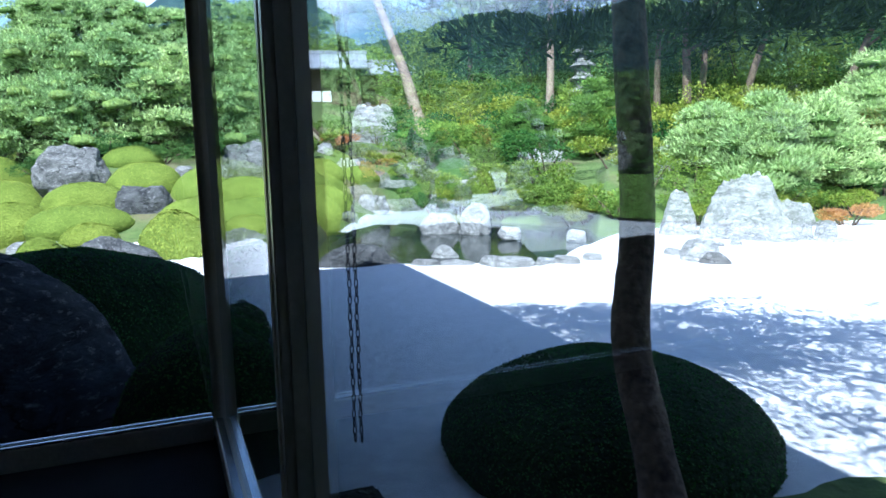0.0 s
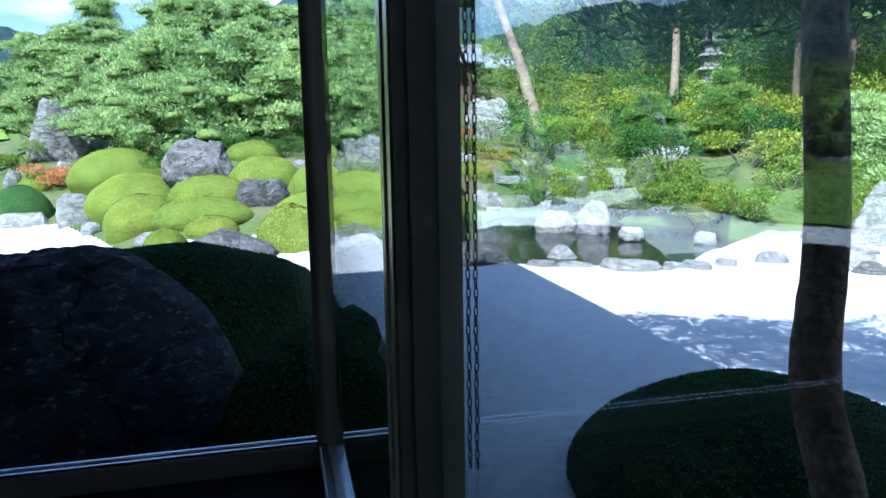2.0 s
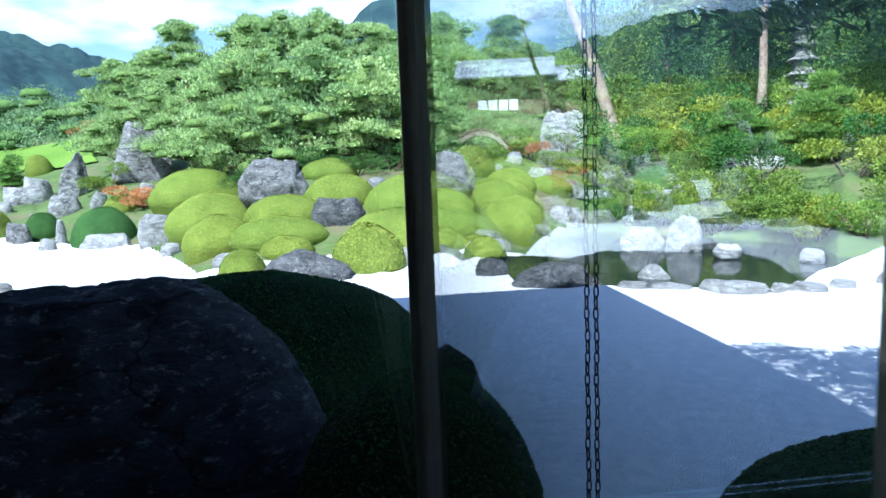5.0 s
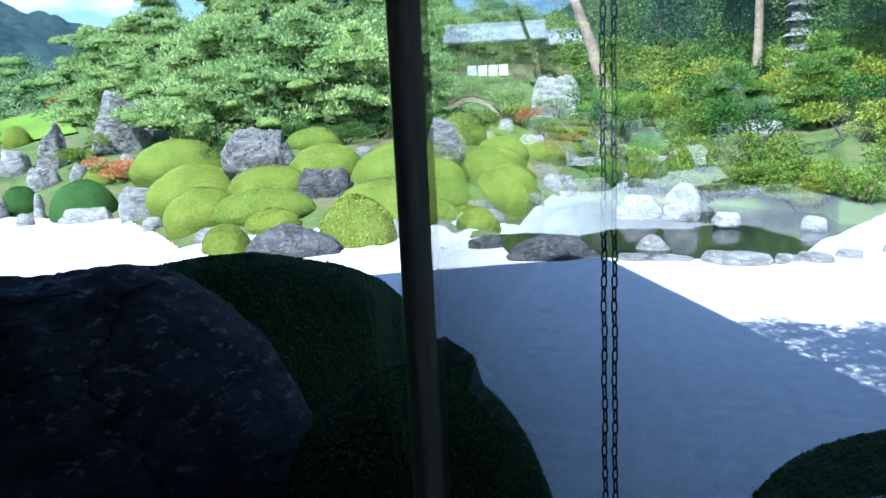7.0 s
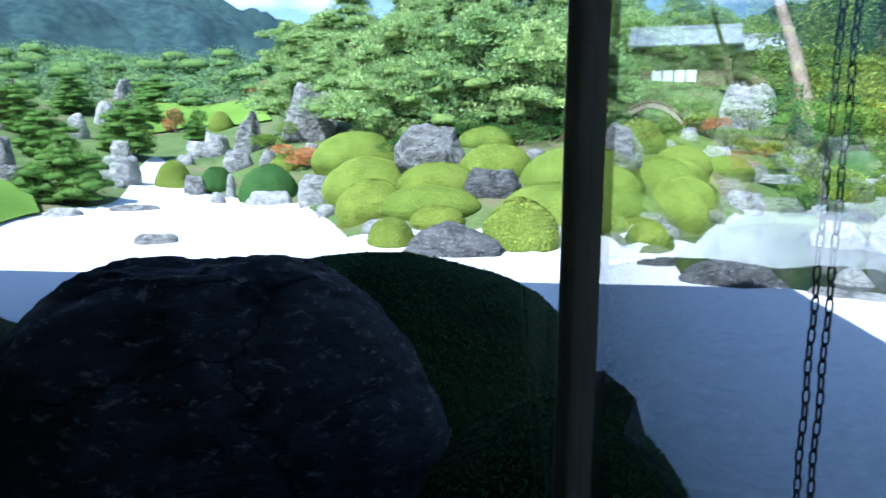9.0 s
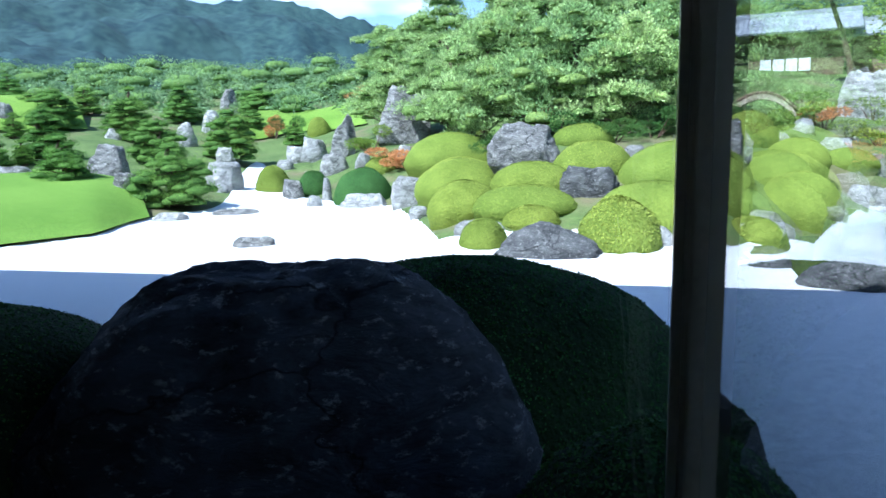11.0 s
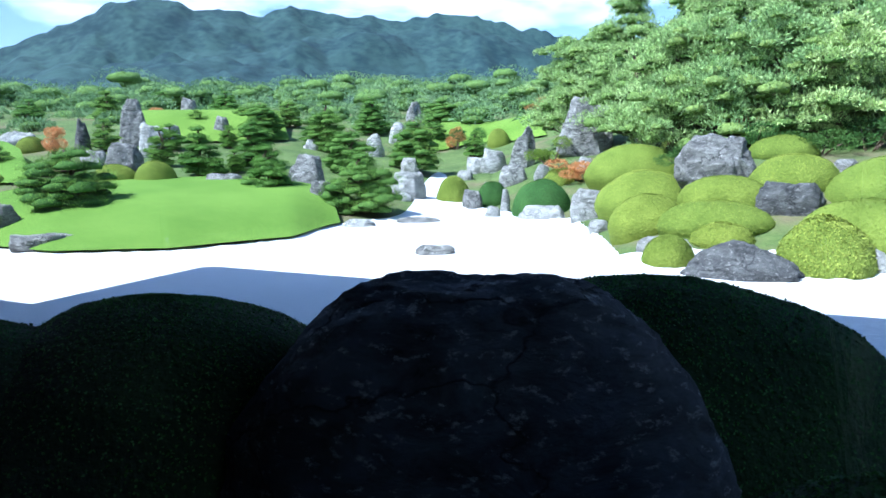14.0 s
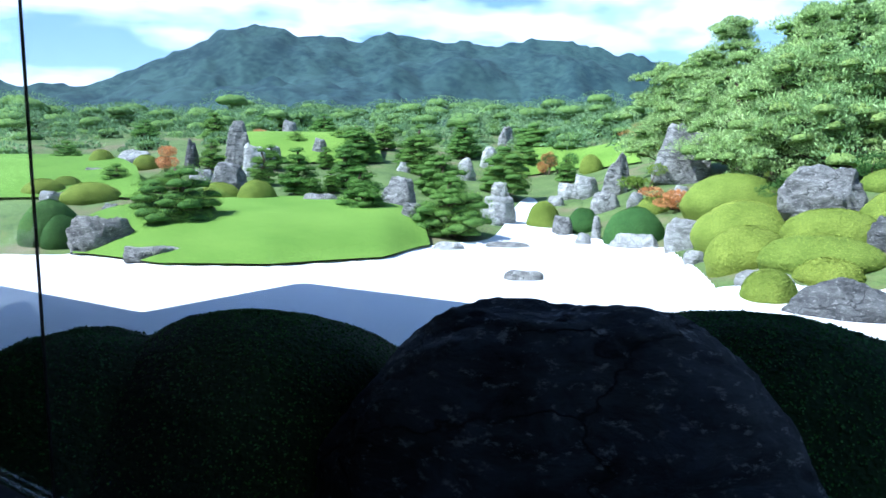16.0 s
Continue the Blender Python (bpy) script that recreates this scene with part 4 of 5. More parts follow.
rock(0.85, 15.42, 0.53, 0.21, PALE_ROCK, "pale weathered rock at the edge of the planting")
rock(-0.49, 13.33, 0.59, 0.27, PALE_ROCK, "pointed pale rock rising out of the pond", lift=-0.12, taper=0.5)
rock(2.18, 15.01, 0.42, 0.19, PALE_ROCK, "pale weathered rock at the edge of the planting")
rock(-0.77, 11.99, 0.52, 0.12, PALE_ROCK, "flat kerb stone along the pond", flat=0.6, group="pond kerb stones", depth=0.6)
rock(-0.27, 11.98, 0.63, 0.10, PALE_ROCK, "flat kerb stone along the pond", flat=0.6, group="pond kerb stones", depth=0.6)
rock(0.56, 11.75, 1.01, 0.18, PALE_ROCK, "flat kerb stone along the pond", flat=0.6, group="pond kerb stones", depth=0.6)
rock(1.17, 11.95, 0.33, 0.14, PALE_ROCK, "flat kerb stone along the pond", flat=0.6, group="pond kerb stones", depth=0.6)
rock(1.50, 11.95, 0.51, 0.16, PALE_ROCK, "flat kerb stone along the pond", flat=0.6, group="pond kerb stones", depth=0.6)
rock(1.99, 12.23, 0.39, 0.15, PALE_ROCK, "flat kerb stone along the pond", flat=0.6, group="pond kerb stones", depth=0.6)
rock(2.72, 12.58, 0.52, 0.21, PALE_ROCK, "pale kerb stone at the gravel edge", flat=0.7, group="pond kerb stones", depth=0.6)
rock(3.41, 12.64, 0.38, 0.16, PALE_ROCK, "pale kerb stone at the gravel edge", flat=0.7, group="pond kerb stones", depth=0.6)
rock(4.56, 13.50, 0.20, 0.12, PALE_ROCK, "pale kerb stone at the gravel edge", flat=0.7, group="pond kerb stones", depth=0.6)
rock(4.87, 13.60, 0.25, 0.20, PALE_ROCK, "pale kerb stone at the gravel edge", flat=0.7, group="pond kerb stones", depth=0.6)
rock(6.73, 13.80, 0.77, 0.10, PALE_ROCK, "pale kerb stone at the gravel edge", flat=0.7, group="pond kerb stones", depth=0.6)
rock(3.65, 11.95, 0.67, 0.40, PALE_ROCK, "pale weathered rock at the edge of the planting")
rock(3.81, 11.73, 0.53, 0.21, depth=0.6)
rock(5.31, 14.27, 1.96, 1.34, PALE_ROCK, "big pale sloping rock face above the gravel", flat=1.0, cuts=20, fine=5, rough=0.08, taper=0.35, depth=0.6)
rock(4.24, 15.08, 0.86, 0.97, PALE_ROCK, "pale weathered rock at the edge of the planting", taper=0.4, depth=0.7)
rock(6.17, 14.19, 0.80, 0.72, PALE_ROCK, "pale weathered rock at the edge of the planting", taper=0.4, rough=0.08, depth=0.6)
rock(4.85, 18.64, 0.35, 0.48, PALE_ROCK, "pale weathered rock at the edge of the planting")
rock(6.91, 14.39, 0.43, 0.37, PALE_ROCK, "pale weathered rock at the edge of the planting", depth=0.6)
rock(2.31, 22.95, 0.79, 0.43, PALE_ROCK, "pale weathered rock at the edge of the planting", depth=0.6)

# ---- garden: cloud-pruned pines ----
niwaki(-20.65, 6.74, 2.55, 1.73)
niwaki(-20.20, 11.95, 1.64, 1.43)
niwaki(-17.74, 13.52, 2.27, 1.70)
niwaki(-24.14, 17.23, 2.34, 1.68)
niwaki(-29.72, 19.68, 1.90, 2.25)
niwaki(-34.27, 25.19, 1.99, 2.20)
niwaki(-24.56, 20.68, 2.43, 2.24)
niwaki(-35.73, 31.52, 2.83, 1.84)
niwaki(-32.85, 17.97, 2.39, 1.87)
niwaki(-25.64, 14.13, 1.61, 1.83)
niwaki(-24.79, 11.74, 1.50, 1.72)
niwaki(-27.82, 11.49, 1.30, 1.36)
niwaki(-33.21, 11.08, 1.29, 1.29)
niwaki(-44.75, 14.36, 1.69, 1.79)
niwaki(-49.83, 19.19, 2.17, 1.43)
niwaki(-36.49, 16.31, 1.33, 1.20)
niwaki(-31.32, 15.65, 0.83, 1.03)
niwaki(-25.03, 13.12, 0.68, 0.76)
niwaki(-24.21, 11.98, 1.02, 0.68)
niwaki(-26.76, 26.11, 1.24, 1.15)
niwaki(-42.98, 20.62, 1.94, 1.76)
niwaki(-30.72, 6.80, 1.28, 0.94)
shrub(8.32, 16.23, 1.06, 0.56, RED_LEAF, "low red-leaved shrub beside pale rocks", 1800, 0.06)


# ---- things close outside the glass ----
rounded_boulder(-3.87, 5.03, 2.86, 0.6, 1.31, 38, 5.0, "huge lichen-flecked boulder by the window, its stone coloured dark for shade")
bush(-3.56, 6.20, 3.05, 1.17, HEDGE_SHADE_BODY, HEDGE_LEAF, "clipped dark green bush in the shade beside the boulder", 20000, 0.024, depth=0.6, turn=38, power=2.35, foot=False, name="shaded_bush", group="shaded bushes")
bush(-5.58, 3.95, 2.65, 1.10, HEDGE_SHADE_BODY, HEDGE_LEAF, "low clipped dark green bush in the shade of the eaves", 16000, 0.024, depth=0.8, turn=60, foot=False, name="shaded_bush", group="shaded bushes")
bush(-5.97, 2.95, 1.9, 1.05, HEDGE_SHADE_BODY, HEDGE_LEAF, "low clipped dark green bush in the shade of the eaves", 8000, 0.026, depth=0.8, turn=80, foot=False, name="shaded_bush", group="shaded bushes")
bush(-1.85, 5.06, 1.36, 0.86, HEDGE_SHADE_BODY, HEDGE_LEAF, "small clipped dark green bush below the boulder", 9000, 0.024, depth=0.9, foot=False, name="shaded_bush", group="shaded bushes")
rock(-1.74, 5.34, 0.66, 0.98, DARK_ROCK, "dark upright rock in the shade between bushes", depth=0.8, taper=0.4, fine=5, foot=False, group="shaded boulders")
bush(0.69, 4.95, 2.12, 0.64, HEDGE_SHADE_BODY, HEDGE_LEAF, "broad clipped dark green bush round the foot of a pine", 18000, 0.022, depth=1.0, turn=0, foot=False, name="shaded_bush", group="shaded bushes", power=2.15)

# ---- the bank of the pond ----
rock(1.73, 18.61, 0.74, 0.37, PALE_ROCK, "pale weathered rock on the pond bank", group="pond bank rocks", cuts=14, rough=0.07)
rock(5.23, 19.28, 0.66, 0.66, PALE_ROCK, "pale weathered rock on the pond bank", group="pond bank rocks", cuts=14, rough=0.07)
rock(7.27, 18.50, 1.70, 1.13, PALE_ROCK, "pale weathered rock on the pond bank", group="pond bank rocks", cuts=14, rough=0.07)
rock(7.13, 16.31, 1.12, 0.62, PALE_ROCK, "pale weathered rock on the pond bank", group="pond bank rocks", cuts=14, rough=0.07)
rock(9.22, 31.44, 1.20, 0.48, PALE_ROCK, "pale weathered rock on the pond bank", group="pond bank rocks", cuts=14, rough=0.07)
rock(6.54, 26.59, 0.68, 0.43, PALE_ROCK, "pale weathered rock on the pond bank", group="pond bank rocks", cuts=14, rough=0.07)
rock(2.81, 22.69, 0.60, 0.38, PALE_ROCK, "pale weathered rock on the pond bank", group="pond bank rocks", cuts=14, rough=0.07)
niwaki(-31.78, 13.23, 1.25, 1.13)
niwaki(-30.64, 19.49, 1.35, 1.21)
niwaki(-39.22, 5.91, 1.61, 1.07)
niwaki(-45.11, 10.55, 1.96, 1.30)
niwaki(-36.79, 18.80, 1.53, 1.23)
niwaki(-37.26, 21.83, 1.61, 1.45)
niwaki(-36.48, 34.90, 2.61, 1.49)
niwaki(-31.77, 27.69, 1.87, 1.25)

# ---- red and yellow maples and low shrubs between the rocks ----
shrub(-15.05, 19.42, 1.47, 0.57, RED_LEAF, "low orange-red maple shrub at the foot of a rock", 2300, 0.065)
shrub(-12.16, 17.84, 1.13, 0.57, RED_LEAF, "orange-red maple shrub behind the domes", 2300, 0.065)
shrub(-10.34, 21.28, 1.18, 0.79, RED_LEAF, "orange-red maple shrub below the pines", 2300, 0.065)
shrub(-16.08, 28.98, 1.58, 1.24, RED_LEAF, "rusty red maple among the pines", 2300, 0.065)
shrub(-15.97, 24.64, 1.16, 0.77, YELLOW_LEAF, "yellow-green shrub under the pines", 2300, 0.065)
shrub(-33.56, 9.13, 1.27, 0.98, RED_LEAF, "rusty red shrub beside a standing rock", 2300, 0.065)
shrub(-29.79, 27.57, 1.02, 1.39, RED_LEAF, "rusty red shrub on the slope", 2300, 0.065)
shrub(-31.42, 36.73, 2.43, 1.04, RED_LEAF, "rust-tinted shrub below the pines", 2300, 0.065)
shrub(-30.93, 28.60, 1.09, 0.93, RED_LEAF, "rusty red shrub on the slope", 2300, 0.065)
shrub(-43.75, 16.76, 1.37, 0.69, RED_LEAF, "rusty red shrub on the slope", 2300, 0.065)
shrub(-18.48, 22.22, 1.44, 0.93, GREEN_LEAF, "leafy green shrub between rocks", 2300, 0.065)
shrub(-8.88, 20.58, 0.85, 0.56, GREEN_LEAF, "leafy green shrub under the pines", 2300, 0.065)
shrub(-27.33, 26.56, 1.67, 1.25, HEDGE_LEAF, "deep green shrub by the stream", 2300, 0.065)
shrub(0.90, 21.11, 1.00, 0.36, YELLOW_LEAF, "low yellow shrub at the pond", 2300, 0.065)
shrub(11.93, 31.67, 0.97, 0.48, GREEN_LEAF, "small leafy green shrub under trees", 2300, 0.065)

# loose planting up the bank behind the pond
bank = random.Random(5)
for row, (s, tall) in enumerate(((1.2, 0.9), (3.4, 1.2), (6.0, 1.5), (9.0, 1.8), (12.5, 2.1), (16.0, 2.4))):
    step = 5.2 if row < 2 else 4.0
    az = -36 + bank.uniform(0, 2)
    while az < 9:
        d = shore(az) + s + bank.uniform(-0.6, 0.6)
        x, y = polar(az, d)
        open_stream = (2 < az) or (-24 < az < -17 and row < 2)
        if not open_stream:
            leaf = bank.choice((GREEN_LEAF, GREEN_LEAF, YELLOW_LEAF, GREEN_LEAF, HEDGE_LEAF))
            word = {id(GREEN_LEAF): "leafy fresh green", id(YELLOW_LEAF): "sunlit yellow-green", id(HEDGE_LEAF): "deep green"}[id(leaf)]
            shrub(x, y, bank.uniform(1.5, 2.4) + 0.1 * row, tall * bank.uniform(0.75, 1.2), leaf, word + " loose shrub on the bank behind the pond", 2600, 0.075 + 0.010 * row, group="bank shrubs")
        az += step * bank.uniform(0.8, 1.2)


for az, s, w, h, leaf in ((-12, 0.3, 1.0, 0.5, YELLOW_LEAF), (-9, 0.5, 1.3, 0.6, GREEN_LEAF), (-6, 0.2, 0.9, 0.45, YELLOW_LEAF), (-3, 0.6, 1.1, 0.6, GREEN_LEAF), (0.5, 1.2, 1.0, 0.4, GREEN_LEAF), (3, 2.6, 1.0, 0.5, GREEN_LEAF), (4.6, 4.5, 1.1, 0.5, YELLOW_LEAF), (6.5, 6.0, 1.2, 0.5, GREEN_LEAF), (3.4, 7.5, 1.4, 0.6, GREEN_LEAF), (8.2, 8.5, 1.3, 0.5, RED_LEAF), (5.2, 10, 1.5, 0.7, GREEN_LEAF), (2.4, 10.5, 1.6, 0.9, YELLOW_LEAF), (10, 9.5, 1.2, 0.5, GREEN_LEAF), (7.4, 12, 1.6, 0.6, YELLOW_LEAF), (11.5, 7.5, 1.0, 0.5, GREEN_LEAF), (9.5, 12.5, 1.4, 0.6, GREEN_LEAF), (-16.5, 0.6, 1.2, 0.7, GREEN_LEAF), (-26, 0.8, 1.4, 0.8, GREEN_LEAF), (-29, 0.5, 1.3, 0.7, YELLOW_LEAF), (-22, 1.9, 1.5, 0.9, GREEN_LEAF), (-18.5, 2.2, 1.5, 1.0, GREEN_LEAF)):
    x, y = polar(az, shore(az) + s)
    shrub(x, y, w, h, leaf, "low leafy plant among the stones of the pond", 1200, 0.075, group="pond plants")

for k in range(34):
    az = -33 + k * 1.02 + bank.uniform(-0.4, 0.4)
    if -15.5 < az < 1.5 or az < -22:
        x, y = polar(az, shore(az) + bank.uniform(0.0, 0.9))
        leaf = bank.choice((GREEN_LEAF, YELLOW_LEAF, GREEN_LEAF, GREEN_BUSH_LEAF))
        shrub(x, y, bank.uniform(0.9, 1.4), bank.uniform(0.45, 0.8), leaf, "low leafy shrub spilling over the pond's edge", 1800, 0.06, group="pond plants")

# ---- trees behind the pond ----
pine(3.75, 31.7, 5.0, 9.5, trunk=0.22, bare=0.62, bark=PALE_BARK, label="tall red pine with a bare ruddy trunk on the bank", lean=(0.3, 0.2))
pine(-1.5, 31.0, 6.0, 11.0, trunk=0.30, bare=0.72, bark=PALE_BARK, label="leaning red pine with a bare pale trunk", lean=(-3.6, 0.8))
pine(-4.59, 35.21, 3.0, 6.5, trunk=0.16, bare=0.8, label="thin leaning pine before the tea house", lean=(-1.6, 0.0), count=10)
pine(7.57, 25.08, 4.6, 7.5, trunk=0.2, bare=0.5, label="red pine with a dark bare trunk behind the shrubs", lean=(-0.3, 0.2))
pine(8.23, 26.10, 4.6, 7.5, trunk=0.16, bare=0.5, label="red pine with a dark bare trunk behind the shrubs", lean=(0.5, 0.2))
pine(9.42, 25.12, 4.6, 7.5, trunk=0.17, bare=0.5, label="red pine with a dark bare trunk behind the shrubs", lean=(1.4, 0.2))
pine(6.91, 26.19, 4.6, 7.5, trunk=0.15, bare=0.5, label="red pine with a dark bare trunk behind the shrubs", lean=(0.1, 0))
pine(11.14, 23.32, 4.6, 7.5, trunk=0.16, bare=0.5, label="red pine with a dark bare trunk behind the shrubs", lean=(3.2, 0.3))
pine(0.49, 37.59, 4.6, 7.5, trunk=0.2, bare=0.5, label="red pine with a dark bare trunk behind the shrubs", lean=(0.3, 0))
pine(1.40, 41.25, 4.6, 7.5, trunk=0.22, bare=0.5, label="red pine with a dark bare trunk behind the shrubs", lean=(-0.4, 0))
pine(3.46, 35.29, 4.6, 7.5, trunk=0.2, bare=0.5, label="red pine with a dark bare trunk behind the shrubs", lean=(-0.6, 0))
niwaki(2.02, 23.98, 1.8, 1.9, NEEDLE_DEEP, "soft-needled dark green pine on the pond bank", per=420, length=0.16, group="bank pines")
niwaki(4.02, 22.96, 2.0, 2.4, NEEDLE_DEEP, "soft-needled dark green pine on the pond bank", per=420, length=0.16, group="bank pines")
niwaki(7.09, 17.76, 2.6, 2.6, NEEDLE, "soft-needled light green pine on the pond bank", per=420, length=0.16, group="bank pines")
niwaki(8.56, 18.29, 2.8, 2.4, NEEDLE, "soft-needled light green pine on the pond bank", per=420, length=0.16, group="bank pines")
niwaki(6.28, 19.36, 2.4, 1.8, NEEDLE, "soft-needled light green pine on the pond bank", per=420, length=0.16, group="bank pines")
niwaki(10.69, 19.90, 3.0, 2.8, NEEDLE, "soft-needled light green pine on the pond bank", per=420, length=0.16, group="bank pines")

backwood = random.Random(11)
for az, d, w, h in [(az, 30 + backwood.uniform(-2, 8), backwood.uniform(3.6, 5.2), backwood.uniform(4.5, 7.0)) for az in range(-40, 3, 3)]:
    x, y = polar(az, d)
    leaf = backwood.choice((GREEN_LEAF, GREEN_BUSH_LEAF, HEDGE_LEAF, GREEN_BUSH_LEAF))
    shrub(x, y, w, h, leaf, {id(GREEN_LEAF): "tall leafy green tree at the wood's edge", id(GREEN_BUSH_LEAF): "tall mid-green tree at the wood's edge", id(HEDGE_LEAF): "tall deep green tree at the wood's edge"}[id(leaf)], 6500, 0.14, group="woodland trees", name="broadleaf_tree")
for az, d, w, h in ((3.0, 37, 3.0, 1.5), (2, 44, 6.0, 4.4), (6.5, 48, 6.0, 4.0), (11, 47, 6.0, 4.6), (14.5, 44, 6.0, 5.4)):
    x, y = polar(az, d)
    shrub(x, y, w, h, GREEN_LEAF, "leafy green tree near the tea house", 5000, 0.14, group="woodland trees", name="broadleaf_tree")

# the pine wood above the clipped domes
grove = random.Random(3)
for az, d, el in ((18.4, 25, 9.2), (18.6, 21.5, 8.0), (20, 25, 10.2), (21.5, 20.5, 6.6), (23.5, 24, 10.2), (25.5, 21, 7.6), (27.5, 25, 10.4), (29, 21.5, 7.8), (31, 25, 10.0), (32.5, 22, 7.2), (34.5, 27, 10.2), (37.3, 30, 8.0), (39.5, 31, 7.4), (25, 29, 11.0), (30, 29.5, 10.6)):
    x, y = polar(az, d)
    top = 2.0 + math.tan(radians(el)) * d
    h = top - ground_z(x, y)
    pine(x, y, grove.uniform(3.2, 4.2), h, bare=0.12, trunk=0.11, lean=(grove.uniform(-.5, .5), 0), label="spreading pine with layered bright green needle pads", group="grove pines", count=32, per=280, length=0.115)
for az, d in ((14.5, 19.5), (19.5, 19.6), (22.5, 19), (26.5, 19.4), (30.5, 19.8), (17, 19.4)):
    x, y = polar(az, d)
    leaf = grove.choice((GREEN_LEAF, GREEN_BUSH_LEAF, GREEN_BUSH_LEAF))
    shrub(x, y, 1.6, 0.7, leaf, "low leafy shrub at the foot of the pines", 3000, 0.05, group="undergrowth")


# ---- far woods, one mass of crowns ----
def far_woods():
    rng = np.random.default_rng(21)
    pts, out, pads = [], [], []

    def crown(az, d, w, top_el):
        x, y = polar(az, d)
        g = ground_z(x, y)
        top = 2.0 + math.tan(radians(top_el)) * d
        for k in range(5):
            f = k / 4
            c = np.array([x + rng.uniform(-.3, .3) * w * (1.3 - f), y + rng.uniform(-.3, .3) * w * (1.3 - f), top - 0.35 - (1 - f) * max(1.6, 0.6 * (top - g))])
            n = 260
            dd = ball(n, rng)
            dd[:, 2] = np.abs(dd[:, 2]) * 1.0 - 0.12
            r = w * rng.uniform(0.26, 0.40)
            pts.append(c + dd * np.array([[r, r, r * 0.42]]) * rng.uniform(0.75, 1.0, (n, 1)))
            out.append(dd + np.array([0, 0, 0.4]))
            pads.append((*c, r, r, r * 0.42))

    for d, el, step in ((43, 2.6, 4.6), (50, 3.4, 3.4), (58, 4.0, 3.0), (67, 4.5, 2.7), (78, 5.0, 2.4)):
        for az in np.arange(37, 102, step):
            crown(az + rng.uniform(-.9, .9), d + rng.uniform(-3, 3), rng.uniform(4.2, 7.0) * d / 58, el + rng.uniform(-.5, .4) - (0.5 if az > 74 else 0))
    for az in np.arange(-60, 37, 2.4):
        for d, el in ((48, 6.4), (56, 7.4), (68, 8.6)):
            crown(az + rng.uniform(-.8, .8), d + rng.uniform(-4, 4), d * 0.095, el + rng.uniform(-.9, .6) - (2.2 if 0 < az < 14 else 0))
    me = leaf_mesh("far_woods", np.vstack(pts), np.vstack(out), 0.21, 0.085, rng, 0.5)
    tagged(part("far_woods", me, WOODS), "dense green woods closing the garden below the mountain", "woods", kind="stuff")
    tagged(part("woods_understorey", pad_cores(pads, 1, 0.5), SHADE_CORE_PALE), "darker green cores that put inner shade into the far woods' crowns", "woods", kind="stuff")


far_woods()


# ---- tea house, bridge, pagoda ----
def gable_roof(name, length, half, rise, parent, where, n_ribs):
    """A tiled gable roof: two thick slopes, ridge and raised tile rows."""
    holder = new(name)
    holder.parent = parent
    holder.matrix_basis = where
    for side in (-1, 1):
        ang = math.degrees(math.atan2(rise, half))
        run = math.hypot(rise, half) + 0.05
        bm = bmesh.new()
        box(bm, (length, run, 0.10), pose(0, side * half / 2, rise / 2, -side * ang), 0.015)
        part("slope", bm, TILE, holder)
        for i in range(n_ribs):
            bm = bmesh.new()
            box(bm, (0.07, run, 0.05), pose(-length / 2 + (i + 0.5) * length / n_ribs, side * half / 2, rise / 2, -side * ang) @ Matrix.Translation((0, 0, 0.07)), 0.015)
            part("tile_row", bm, TILE, holder)
    bm = bmesh.new()
    box(bm, (length + 0.1, 0.28, 0.24), Matrix.Translation((0, 0, rise + 0.1)), 0.04)
    part("ridge", bm, TILE, holder)


def tea_house():
    t = thing("tea_house", pose(-8.2, 43.0, 4.2, 0, 0, 10), "small tea house with grey tiled roofs above the trees", "house")
    bm = bmesh.new()
    box(bm, (4.2, 2.6, 2.1), Matrix.Translation((0, 0, 0.9)), 0.02)
    part("wall", bm, TIMBER, t)
    gable_roof("roof", 5.6, 2.1, 1.0, t, Matrix.Translation((0, 0, 1.9)), 24)
    bm = bmesh.new()
    box(bm, (2.4, 2.0, 1.9), Matrix.Translation((3.7, 0.2, 0.7)), 0.02)
    part("wing", bm, TIMBER, t)
    gable_roof("wing_roof", 3.2, 1.7, 0.8, t, Matrix.Translation((4.0, 0.2, 1.6)), 14)
    for i in range(4):
        bm = bmesh.new()
        box(bm, (0.5, 0.05, 0.6), Matrix.Translation((-1.3 + i * 0.58, -1.33, 0.42)), 0.01)
        part("panel", bm, WHITE, t, "white paper panel")


tea_house()


def arched_bridge():
    t = thing("arched_bridge", pose(-6.05, 25.97, ground_z(-5.73, 25.97) + 0.05, 0, 0, 12), "arched earth-topped bridge of pale timber", "bridge")
    verts, faces, n = [], [], 16
    for i in range(n + 1):
        f = i / n * 2 - 1
        z = 0.55 * (1 - f * f)
        for dy, dz in ((-0.5, 0), (0.5, 0), (0.5, -0.16), (-0.5, -0.16)):
            verts.append((f * 0.95, dy, z + dz + 0.1))
    for i in range(n):
        for k in range(4):
            a, b = i * 4 + k, i * 4 + (k + 1) % 4
            faces.append((a, b, b + 4, a + 4))
    faces += [(3, 2, 1, 0), tuple(range(n * 4, n * 4 + 4))]
    part("deck", mesh_of("deck", verts, faces), THATCH, t)
    for side in (-0.46, 0.46):
        part("edge_log", tube_mesh("edge_log", [(f / 8 - 1 + 0.0, side, 0.55 * (1 - (f / 8 - 1) ** 2) + 0.13) for f in range(17)], [0.05] * 17, 8), TIMBER, t)


arched_bridge()


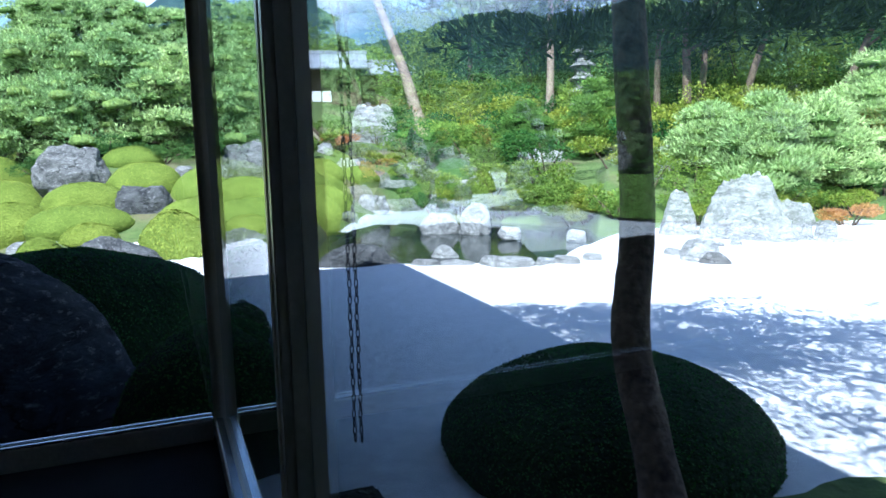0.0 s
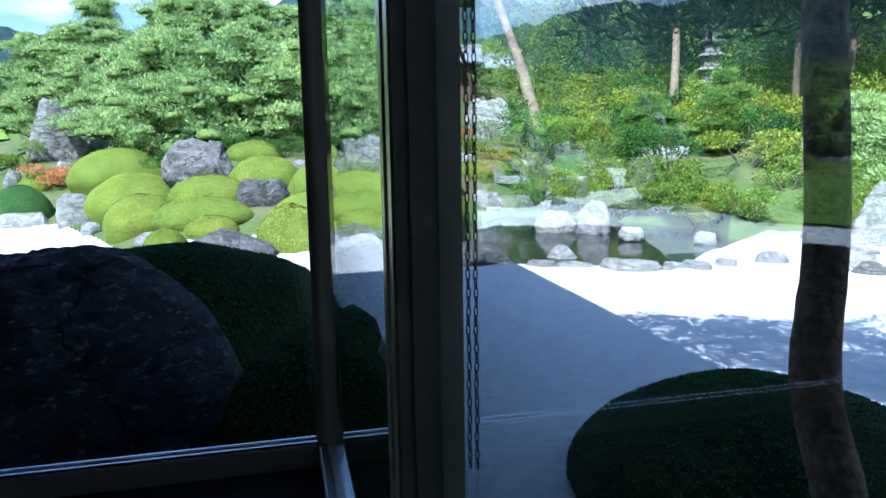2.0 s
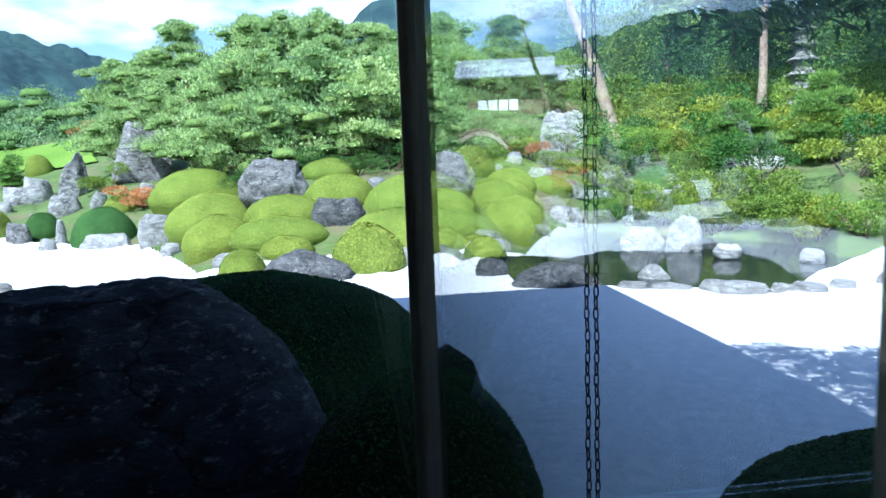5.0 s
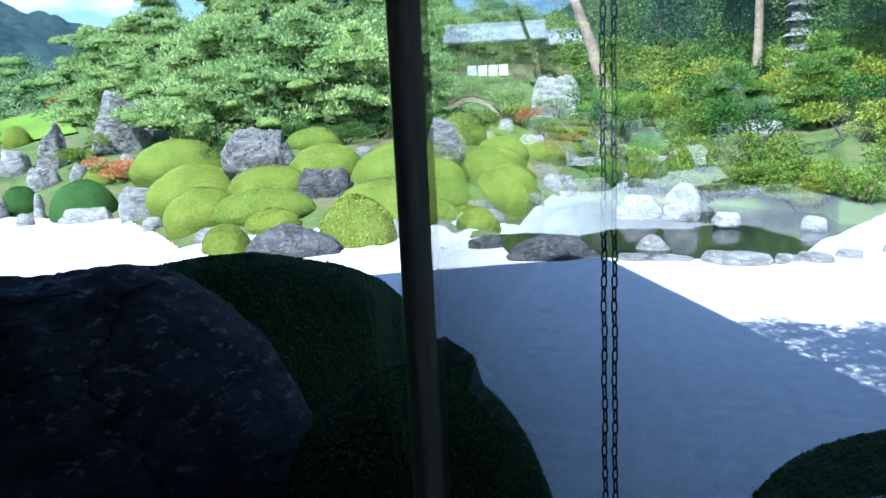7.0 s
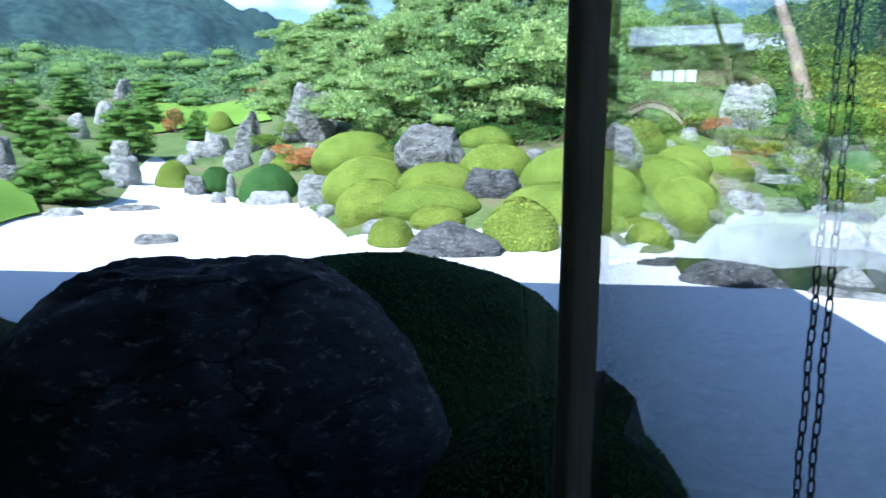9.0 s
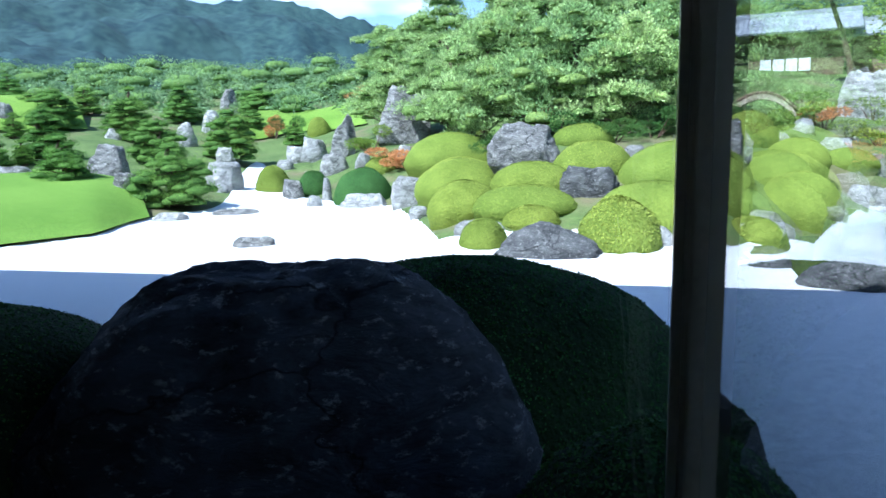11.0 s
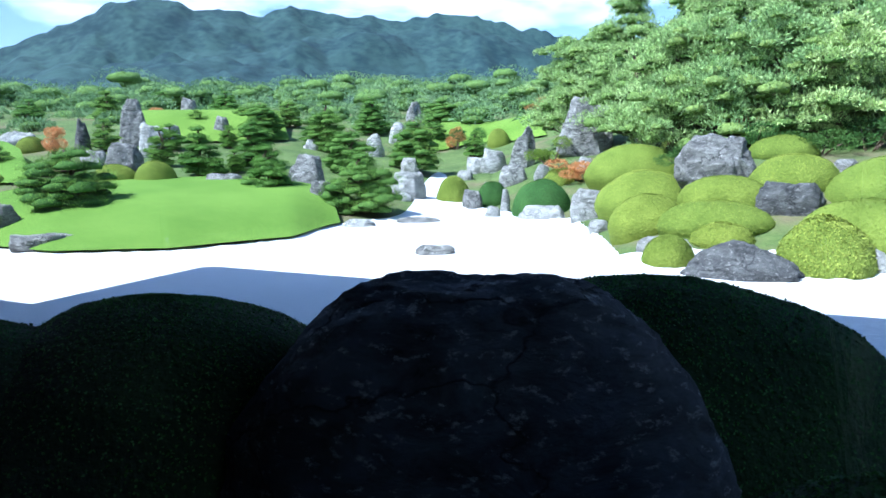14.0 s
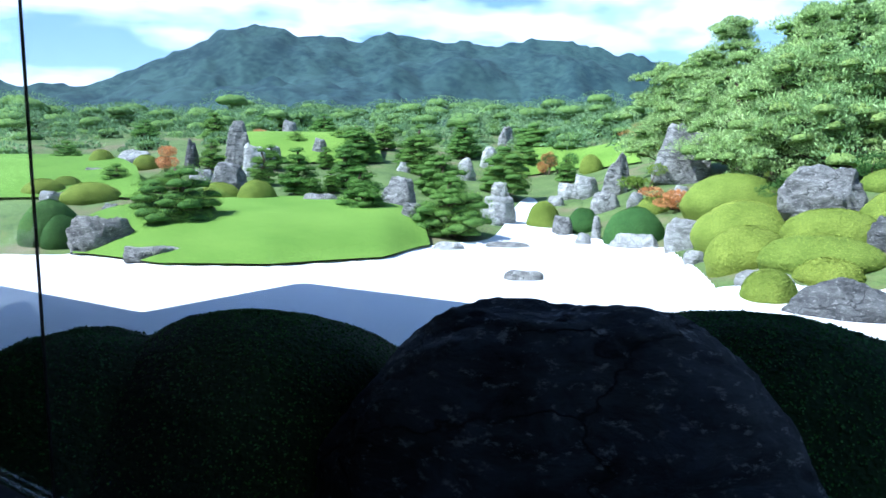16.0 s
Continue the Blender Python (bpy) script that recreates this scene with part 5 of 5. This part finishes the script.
def stone_pagoda(x, y):
    t = thing("stone_pagoda", (x, y, ground_z(x, y) - 0.1), "tiered grey stone pagoda half hidden among trees", "stone pagoda")
    bm = bmesh.new()
    box(bm, (1.5, 1.5, 0.5), Matrix.Translation((0, 0, 0.25)), 0.04)
    part("base", bm, ROCK, t)
    z = 0.5
    for i in range(7):
        w = 1.3 - 0.09 * i
        bm = bmesh.new()
        box(bm, (w * 0.6, w * 0.6, 0.34), Matrix.Translation((0, 0, z + 0.17)), 0.03)
        part("block", bm, ROCK, t)
        bm = bmesh.new()
        box(bm, (w * 0.82, w * 0.82, 0.07), Matrix.Translation((0, 0, z + 0.375)), 0.02)
        part("tier_moulding", bm, ROCK, t)
        bm = bmesh.new()
        bmesh.ops.create_cone(bm, cap_ends=True, segments=4, radius1=w * 0.707, radius2=w * 0.5, depth=0.15, matrix=Matrix.Translation((0, 0, z + 0.485)) @ pose(0, 0, 0, 0, 0, 45))
        bmesh.ops.bevel(bm, geom=list(bm.edges), offset=0.025, segments=2, affect="EDGES")
        part("tier_roof", bm, ROCK, t)
        z += 0.555
    part("finial", tube_mesh("finial", [(0, 0, z), (0, 0, z + 0.2), (0, 0, z + 0.3), (0, 0, z + 0.7)], [0.16, 0.09, 0.11, 0.02], 10), ROCK, t)


stone_pagoda(5.33, 32.4)


# ---- the pine by the window, whose boughs shade the gravel ----
def window_pine():
    rng = np.random.default_rng(77)
    t = thing("window_pine", (0, 0, 0), "old bent pine by the window with shading boughs, needles coloured dark as if shaded", "tree")
    line = spline([(0.78, 3.62, -0.2), (0.71, 3.74, 0.25), (0.66, 3.88, 0.6), (0.61, 4.05, 0.95), (0.63, 4.15, 1.24), (0.67, 4.22, 1.45), (0.66, 4.28, 2.0), (0.63, 4.3, 2.5), (0.62, 4.34, 3.2), (0.85, 4.2, 4.0)], 26)
    part("trunk", tube_mesh("trunk", line, [0.106 - 0.0012 * i if i > 4 else 0.16 - 0.0145 * i for i in range(26)], 16, 0.05, 4), BARK, t)
    pads = []
    for i in range(44):
        a, r = i * 2.4, 2.9 * math.sqrt((i + 0.5) / 44)
        c = (2.5 + math.cos(a) * r * 0.7, 3.1 + math.sin(a) * r * 0.7, 4.0 + 1.4 * rng.uniform(0, 1))
        s = rng.uniform(0.42, 0.68)
        pads.append((*c, s, s, s * 0.4))
        if i % 2 == 0:
            root = line[22 + i % 4]
            part("limb", tube_mesh("limb", spline([tuple(root), ((root.x + c[0]) / 2, (root.y + c[1]) / 2, max(root.z, c[2]) + 0.15), c], 7), [0.03 - 0.0036 * j for j in range(7)], 7), BARK, t)
    for c in ((1.7, 5.9, 2.85), (2.3, 5.7, 2.75), (2.9, 5.9, 2.8), (0.5, 6.2, 2.95), (1.3, 6.3, 3.05), (3.5, 5.6, 2.8), (0.0, 6.4, 3.05), (2.1, 6.3, 3.2), (1.3, 3.6, 4.2), (1.55, 3.1, 4.6), (1.2, 4.0, 3.95), (1.75, 3.5, 4.4), (1.0, 4.4, 3.8), (1.5, 4.2, 4.2), (0.1, 6.3, 2.72), (0.45, 5.9, 2.62), (0.8, 6.2, 2.7), (1.15, 5.7, 2.6), (1.5, 6.1, 2.66), (1.9, 5.6, 2.68), (2.35, 6.0, 2.72), (2.75, 5.5, 2.7)):
        pads.append((*c, 0.5, 0.45, 0.2))
    # Loose pads added out of view, set where their shadows dapple the gravel.
    for k in range(16):
        a, r = k * 2.4, 1.25 * math.sqrt((k + 0.5) / 16)
        g = rng.uniform(0.3, 0.45)
        pads.append((1.05 + math.cos(a) * r * 0.75, 4.45 + math.sin(a) * r, 4.3 + rng.uniform(0, 0.7), g, g, g * 0.4))
    for k in range(14):
        g = rng.uniform(0.28, 0.4)
        pads.append((-0.45 + 1.25 * rng.uniform(0, 1), 4.4 + 1.6 * rng.uniform(0, 1), 3.7 + rng.uniform(0, 0.4), g, g, g * 0.4))
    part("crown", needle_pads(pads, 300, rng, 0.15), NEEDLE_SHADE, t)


window_pine()


def bare_bank(x, y, r, mat, name, label):
    verts, faces = [(x, y, ground_z(x, y) + 0.06)], []
    n, m = 28, 5
    for i in range(1, m + 1):
        for k in range(n):
            a = 2 * math.pi * k / n
            f = r * i / m * (1 + 0.25 * math.sin(2 * a + 1) + 0.1 * math.sin(5 * a))
            px, py = x + math.cos(a) * f * 1.5, y + math.sin(a) * f
            verts.append((px, py, ground_z(px, py) + (0.06 if i < m else -0.1)))
    for k in range(n):
        faces.append((0, 1 + k, 1 + (k + 1) % n))
        for i in range(m - 1):
            a, b = 1 + i * n + k, 1 + i * n + (k + 1) % n
            faces.append((a, a + n, b + n, b))
    tagged(part(name, mesh_of(name, verts, faces, True), mat), label, "ground", kind="structure")


bare_bank(-8.25, 23.30, 1.1, SAND, "sandy_bank", "bare pale sandy bank under the pines")
bare_bank(1.95, 3.85, 0.85, MOSS, "mossy_bank", "low mossy patch of earth beside the gravel")
